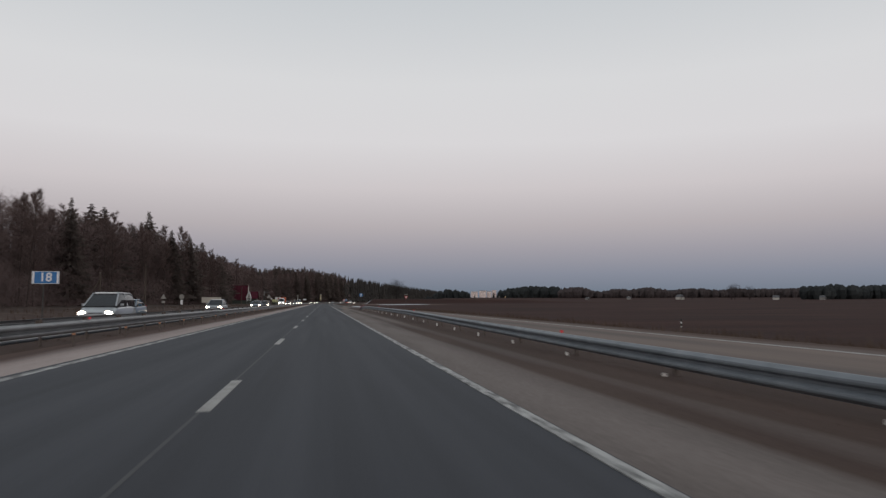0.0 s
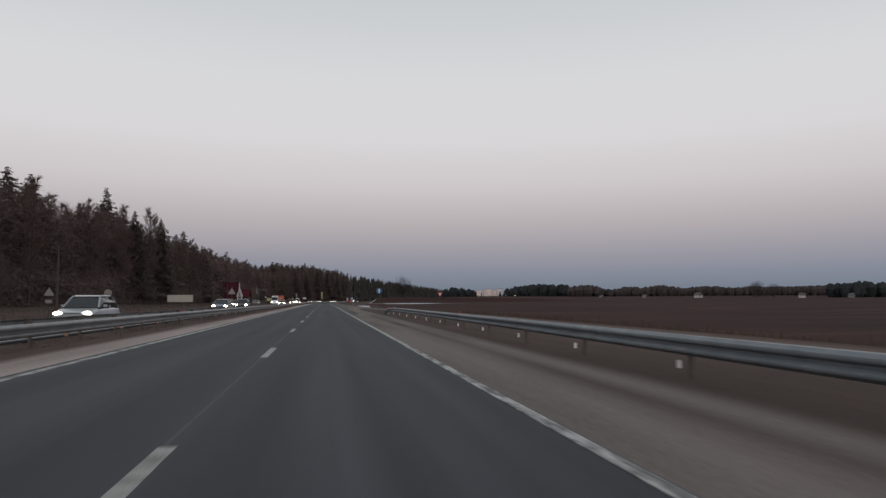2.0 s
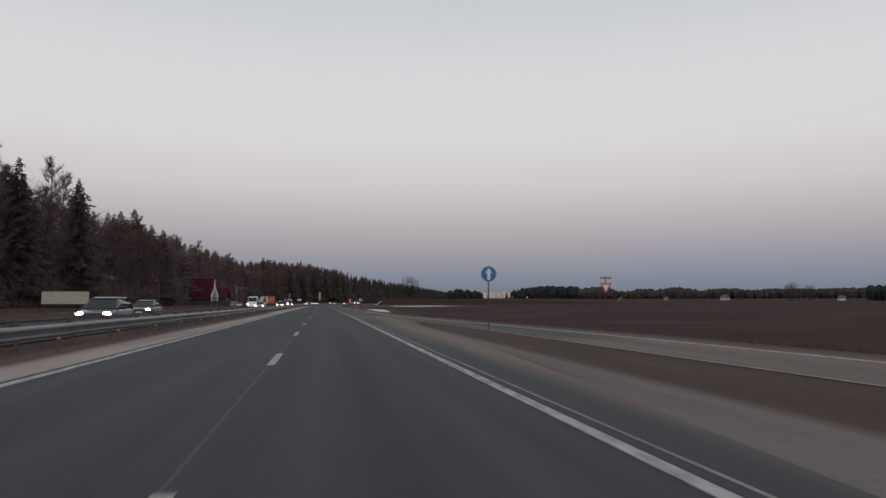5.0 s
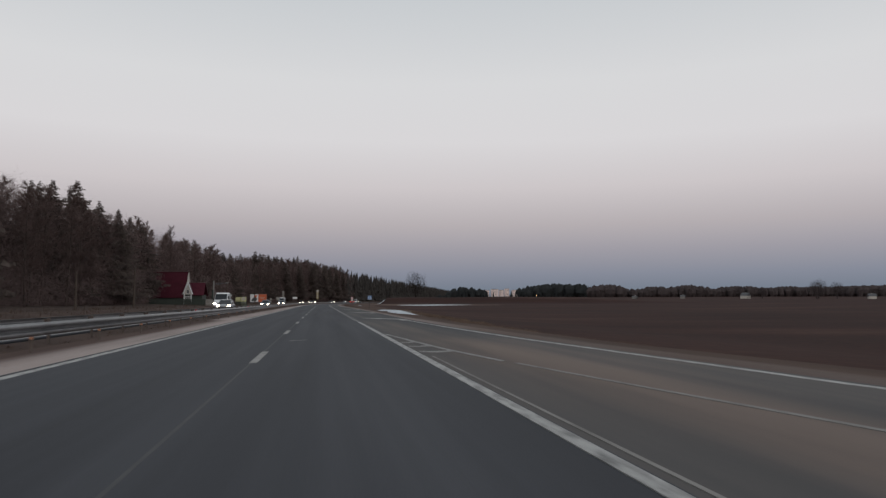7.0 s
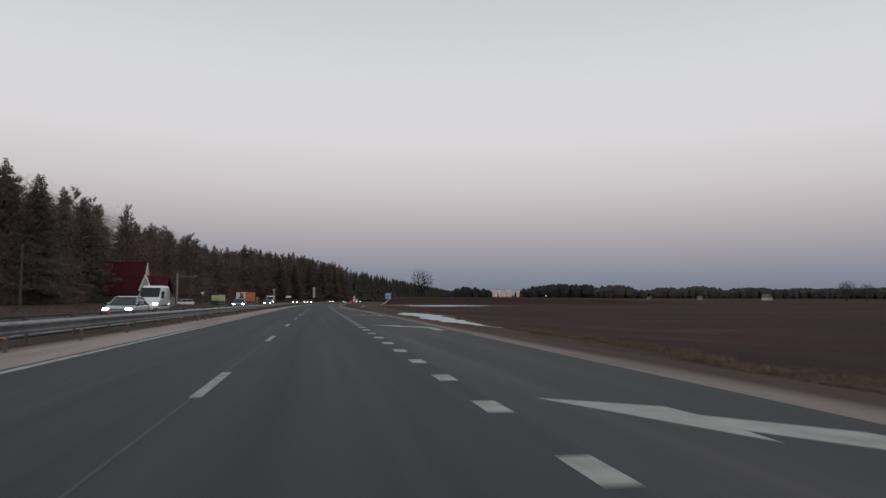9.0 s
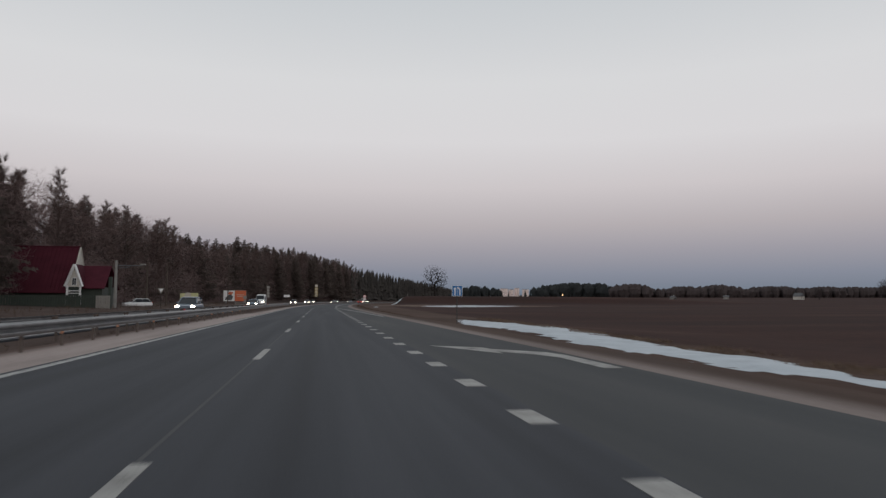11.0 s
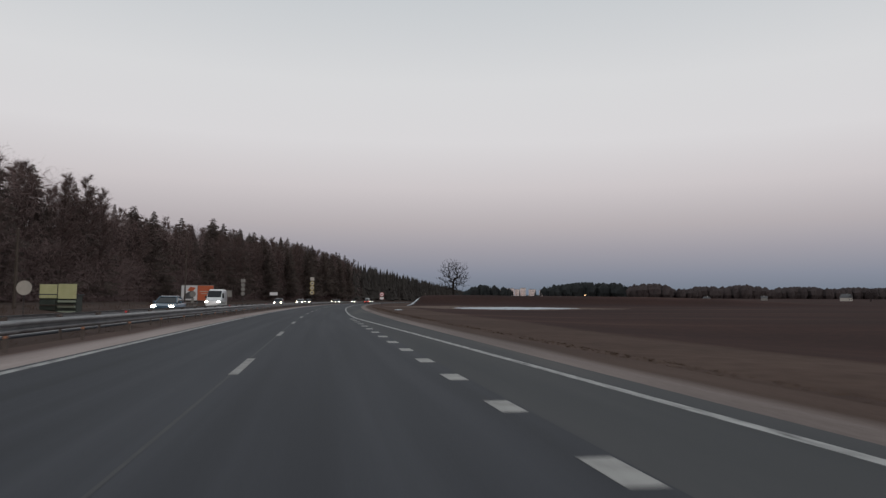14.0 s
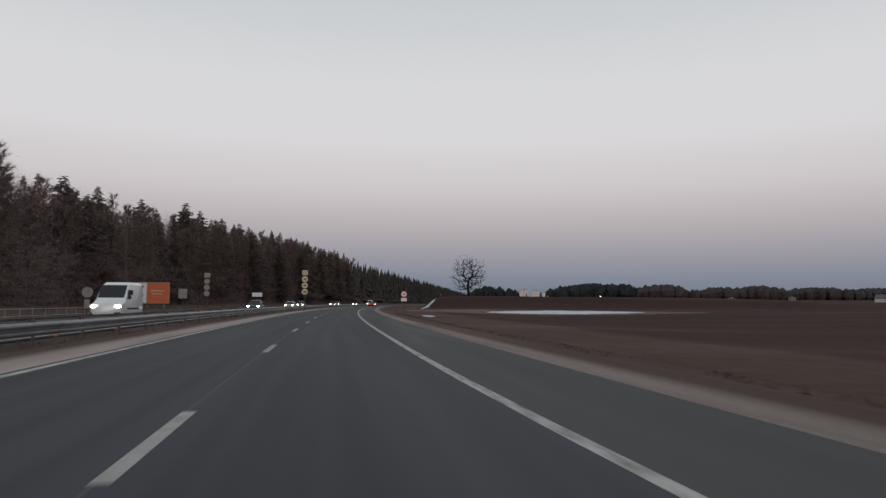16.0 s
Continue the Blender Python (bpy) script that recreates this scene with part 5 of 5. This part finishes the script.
def lens_shape(a, b, c, at):
    """A flattened oval lamp glass."""
    bm = bmesh.new()
    bmesh.ops.create_uvsphere(bm, u_segments=14, v_segments=8, radius=1.0)
    bmesh.ops.transform(bm, matrix=Matrix.Translation(at) @ Matrix.Diagonal((a, b, c, 1)), verts=bm.verts[:])
    return bm


def wheel(t, x, y, r, w=0.2):
    ty = part("wheel", rod(r, r, w, (0, 0, -w / 2), 20), RUBBER, t)
    ty.matrix_basis = pose(x, y, r, 0, 90, 0)
    rim = part("rim", rod(r * 0.62, r * 0.62, w + 0.02, (0, 0, -w / 2 - 0.01), 16), RIM, ty)
    return ty


def vehicle(kind, paint, label, x, y, rear=False, lit=True):
    """Front towards -y (towards the camera), or the tail if rear."""
    t = thing("car" if kind != "van" and kind != "truck" else kind, label, "car" if kind not in ("van", "truck") else kind, "traffic", on_road(x, y, 0.0))
    P = PAINTS[paint]
    if kind == "truck":
        L, Wd = 8.5, 2.4
        part("chassis", box((0.9, 8.0, 0.3), (0, 4.2, 0.75), 0.03), TRIM, t)
        loft([section(0.0, 2.2, 0.45, 1.5, 0.1), section(0.12, 2.35, 0.42, 2.0, 0.12, 0.02), section(0.4, 2.4, 0.42, 2.75, 0.15, 0.06), section(1.7, 2.4, 0.42, 2.85, 0.15, 0.05)], P, "cab", t)
        part("windscreen", box((2.0, 0.05, 0.8), (0, 0.2, 2.05), 0.02, turn=pose(0, 0, 0, -18, 0, 0)), GLASS_DARK, t)
        part("cargo_box", box((2.5, 6.4, 2.5), (0, 5.2, 2.2), 0.04), ORANGE, t, "orange cargo box")
        wheels, r = [(0.9,), (5.6,), (6.9,)], 0.48
        lamps = (0.85, 0.75, 0.2)
    elif kind == "van":
        L, Wd = 4.9, 1.98
        loft([section(0.0, 1.7, 0.35, 0.85, 0.12), section(0.1, 1.9, 0.28, 1.05, 0.14), section(0.75, 1.98, 0.28, 1.28, 0.14), section(1.05, 1.98, 0.28, 1.5, 0.14, 0.05), section(1.75, 1.98, 0.28, 2.35, 0.16, 0.12), section(2.2, 1.98, 0.28, 2.5, 0.16, 0.10), section(4.75, 1.98, 0.3, 2.5, 0.16, 0.10), section(4.9, 1.9, 0.35, 2.4, 0.16, 0.1)], P, "body", t)
        part("windscreen", box((1.66, 0.04, 1.08), (0, 1.32, 1.87), 0.02, turn=pose(0, 0, 0, -38, 0, 0)), GLASS_DARK, t)
        for s in (-1, 1):
            part("side_window", box((0.03, 1.0, 0.6), (s * 0.955, 1.98, 1.68), 0.01), GLASS_DARK, t)
            part("side_trim", box((0.03, 2.6, 0.12), (s * 0.985, 2.5, 0.72), 0.01), TRIM, t, "black rubbing strip")
            part("mirror", box((0.2, 0.12, 0.3), (s * 1.08, 1.35, 1.5), 0.03), TRIM, t)
            part("bumper_corner", box((0.4, 0.2, 0.22), (s * 0.72, 0.1, 0.42), 0.04), TRIM, t)
        part("grille", box((1.0, 0.05, 0.22), (0, 0.03, 0.72), 0.02), TRIM, t)
        wheels, r, lamps = [(0.95,), (3.95,)], 0.34, (0.72, 0.86, 0.2)
    else:
        hgt = {"hatchback": 1.5, "saloon": 1.43, "estate": 1.5, "minivan": 1.72}[kind]
        L, Wd = 4.4, 1.76
        hood = 0.98 if kind == "minivan" else 0.9
        loft([section(0.0, 1.45, 0.32, 0.62, 0.1), section(0.08, 1.66, 0.22, 0.72, 0.12), section(0.6, 1.76, 0.2, hood - 0.06, 0.12), section(1.25, 1.76, 0.2, hood, 0.12, 0.04), section(3.4, 1.76, 0.2, hood + 0.05, 0.12, 0.04), section(4.2, 1.72, 0.22, hood + 0.03, 0.12, 0.04), section(4.4, 1.5, 0.32, 0.8, 0.12)], P, "body", t)
        b0, b1, f0, f1 = {"hatchback": (4.15, 3.7, 1.1, 1.85), "saloon": (3.9, 3.1, 1.15, 1.95), "estate": (4.3, 4.05, 1.15, 1.9), "minivan": (4.3, 4.1, 0.75, 1.7)}[kind]
        loft([section(f0, 1.6, hood - 0.1, hood + 0.02, 0.03), section(f1, 1.56, hood - 0.1, hgt - 0.06, 0.06, 0.17), section(b1, 1.56, hood - 0.1, hgt - 0.06, 0.06, 0.17), section(b0, 1.56, hood - 0.1, hood + 0.05, 0.03)], GLASS_DARK, "cabin_glass", t, "dark tinted glass")
        loft([section(f1 - 0.08, 1.1, hgt - 0.09, hgt - 0.045, 0.015), section(f1 + 0.15, 1.24, hgt - 0.09, hgt, 0.03, 0.05), section(b1 - 0.1, 1.24, hgt - 0.09, hgt, 0.03, 0.05), section(b1 + 0.1, 1.1, hgt - 0.1, hgt - 0.05, 0.02)], P, "roof", t)
        for s in (-1, 1):
            for ya, yb in ((f0 + 0.02, f1), (b0, b1)):
                vv, ff = [], []
                tube(vv, ff, Vector((s * 0.77, ya, hood)), Vector((s * 0.6, yb, hgt - 0.06)), 0.045, 0.04, 5)
                link("pillar", mesh_of("pillar", vv, ff, P), t)
            vv, ff = [], []
            tube(vv, ff, Vector((s * 0.79, 2.75, hood)), Vector((s * 0.62, 2.75, hgt - 0.06)), 0.045, 0.04, 5)
            link("pillar", mesh_of("pillar", vv, ff, P), t)
            part("mirror", box((0.18, 0.1, 0.13), (s * 0.93, f0 + 0.5, hood + 0.08), 0.03), P, t)
        part("grille", box((0.7, 0.05, 0.14), (0, 0.03, 0.6), 0.02), TRIM, t)
        part("lower_grille", box((1.1, 0.05, 0.14), (0, 0.06, 0.34), 0.02), TRIM, t)
        wheels, r, lamps = [(0.82,), (3.5,)], 0.31, (0.62, 0.66, 0.16)
    for (wy,) in wheels:
        for s in (-1, 1):
            wheel(t, s * (Wd / 2 - 0.13), wy, r)
    lx, lz, lr = lamps
    front, back = (HEADLIGHT if lit else SIGN_WHITE), (TAILLIGHT if rear else SIGN_RED)
    for s in (-1, 1):
        part("headlight", lens_shape(lr * 1.2, 0.09, lr * 0.62, (s * lx, 0.07 if kind != "truck" else 0.0, lz)), front, t, "lit headlight" if lit else "", True)
        part("taillight", box((0.2, 0.06, 0.22), (s * (Wd / 2 - 0.24), L - 0.02, 0.85), 0.02), back, t)
    part("plate", box((0.5, 0.02, 0.11), (0, -0.01, 0.45), 0.004), PLATE, t)
    if rear:
        t.matrix_basis = t.matrix_basis @ pose(0, 0, 0, 0, 0, 180)
    return t


vehicle("minivan", 0, "silver grey minivan with lit headlights", -9.85, 36.5)
vehicle("saloon", 1, "dark blue saloon car with its lights off", -13.2, 53, lit=False)
vehicle("hatchback", 0, "silver hatchback with lit headlights", -9.85, 74)
vehicle("saloon", 4, "grey blue saloon with lit headlights", -9.75, 117)
vehicle("hatchback", 3, "dark graphite hatchback with lit headlights", -9.95, 138)
vehicle("saloon", 3, "dark saloon with bright headlights", -13.3, 160)
vehicle("saloon", 0, "silver saloon car with lit headlights", -9.85, 226)
vehicle("van", 2, "white panel van with lit headlights", -13.2, 247)
vehicle("estate", 4, "grey blue estate car with lit headlights", -9.95, 287)
vehicle("saloon", 1, "dark blue saloon with lit headlights", -9.95, 342)
vehicle("van", 2, "white high-roofed minibus van with lit headlights", -13.1, 380)
vehicle("hatchback", 3, "dark hatchback with bright headlights", -9.95, 424)
vehicle("saloon", 0, "silver saloon with bright headlights", -9.85, 462)
vehicle("estate", 3, "dark estate car with bright headlights", -13.2, 505)
for y, x, k, c in ((548, -9.85, "saloon", 3), (585, -13.2, "hatchback", 0), (612, -9.85, "saloon", 4), (660, -9.85, "van", 2), (700, -13.2, "saloon", 3)):
    vehicle(k, c, "distant oncoming car with bright headlights" if k != "van" else "distant white van with bright headlights", x, y)
vehicle("saloon", 5, "dark red saloon driving ahead with red tail lights", 1.9, 560, rear=True)
vehicle("hatchback", 3, "dark hatchback driving ahead with red tail lights", -1.9, 600, rear=True)

parked = vehicle("hatchback", 2, "white hatchback parked beside the house with its lights off", -30.4, 345.0, lit=False)
parked.matrix_basis = pose(-30.4, 345.0, -0.05, 0, 0, -60)
parked["group"] = ""

# ------------------------------------------------------------------ far buildings
def tower(x, y, w, d, h):
    t = thing("apartment_building", "pale apartment block far beyond the field", "apartment building", "distant apartment blocks", pose(x, y, land(x, y)))
    part("wall", box((w, d, h), (0, 0, h / 2)), TOWER, t)
    part("roof", box((w * 1.02, d * 1.02, 0.5), (0, 0, h + 0.25)), ROOF_GREY, t)
    n, m = max(2, int(w / 3)), max(2, int(h / 3))
    for i in range(n):
        for j in range(m):
            part("window", box((1.4, 0.12, 1.4), (-w / 2 + (i + 0.5) * w / n, -d / 2 - 0.03, (j + 0.55) * h / m)), GLASS_DARK, t)
    return t


rng = random.Random(41)
x = 358.0
while x < 520:
    w, h = rng.choice((7, 9, 12, 16)), rng.uniform(9, 19)
    tower(x, 1700 + rng.uniform(-30, 30), w, 11, h)
    x += w + rng.uniform(2, 12)


def far_house(x, y, w, d, h, roof, turn):
    t = thing("house", "small pale house with a dark roof beyond the field", "house", "houses beyond the field", pose(x, y, land(x, y), 0, 0, turn))
    part("wall", box((w, d, h), (0, 0, h / 2)), PLASTER if d > 5 else CONCRETE, t)
    bm = upright([(-w / 2 - 0.4, h), (w / 2 + 0.4, h), (0, h + w * 0.38)], -d / 2 - 0.4, d / 2 + 0.4)
    part("roof", bm, roof, t)
    for i in (-1, 1):
        part("window", box((1.2, 0.1, 1.3), (i * w / 4, -d / 2 - 0.02, h * 0.55)), GLASS_DARK, t)
    part("chimney", box((0.6, 0.6, 1.4), (w / 5, 0, h + w * 0.33)), PLASTER, t)
    return t


for x, y, w, d, h, a in [(456, 813, 9, 7, 3.3, 30), (404, 852, 4.5, 5, 2.6, 60), (516, 706, 7, 6, 2.9, 62), (345, 850, 4, 5, 2.3, 20), (564, 690, 6, 5, 2.6, 30)]:
    far_house(x, y, w, d, h, ROOF_GREY, a)
t = thing("yard_lamp", "small lit lamp on a post beyond the field", "lamp", m=pose(241, 880, land(241, 880)))
part("post", rod(0.1, 0.07, 4.0, (0, 0, 0), 8), STEEL, t)
part("lamp_head", box((1.0, 0.5, 0.5), (0, -0.3, 4.0), 0.1), LAMP_GLOW, t)

# ------------------------------------------------------------------ small traces on the asphalt
rng = random.Random(61)
for x, y, w, d in ((0.52, 164.5, 0.16, 0.30), (0.64, 164.7, 0.10, 0.16), (0.76, 164.6, 0.12, 0.14), (0.9, 164.85, 0.14, 0.12)):
    ring = [(x + w * (0.5 + rng.uniform(-0.15, 0.15)) * math.cos(a), y + d * (0.5 + rng.uniform(-0.15, 0.15)) * math.sin(a)) for a in [2 * math.pi * i / 9 for i in range(9)]]
    part("paint_trace", slab(ring, -0.004, 0.003), HATCH_PAINT, road)
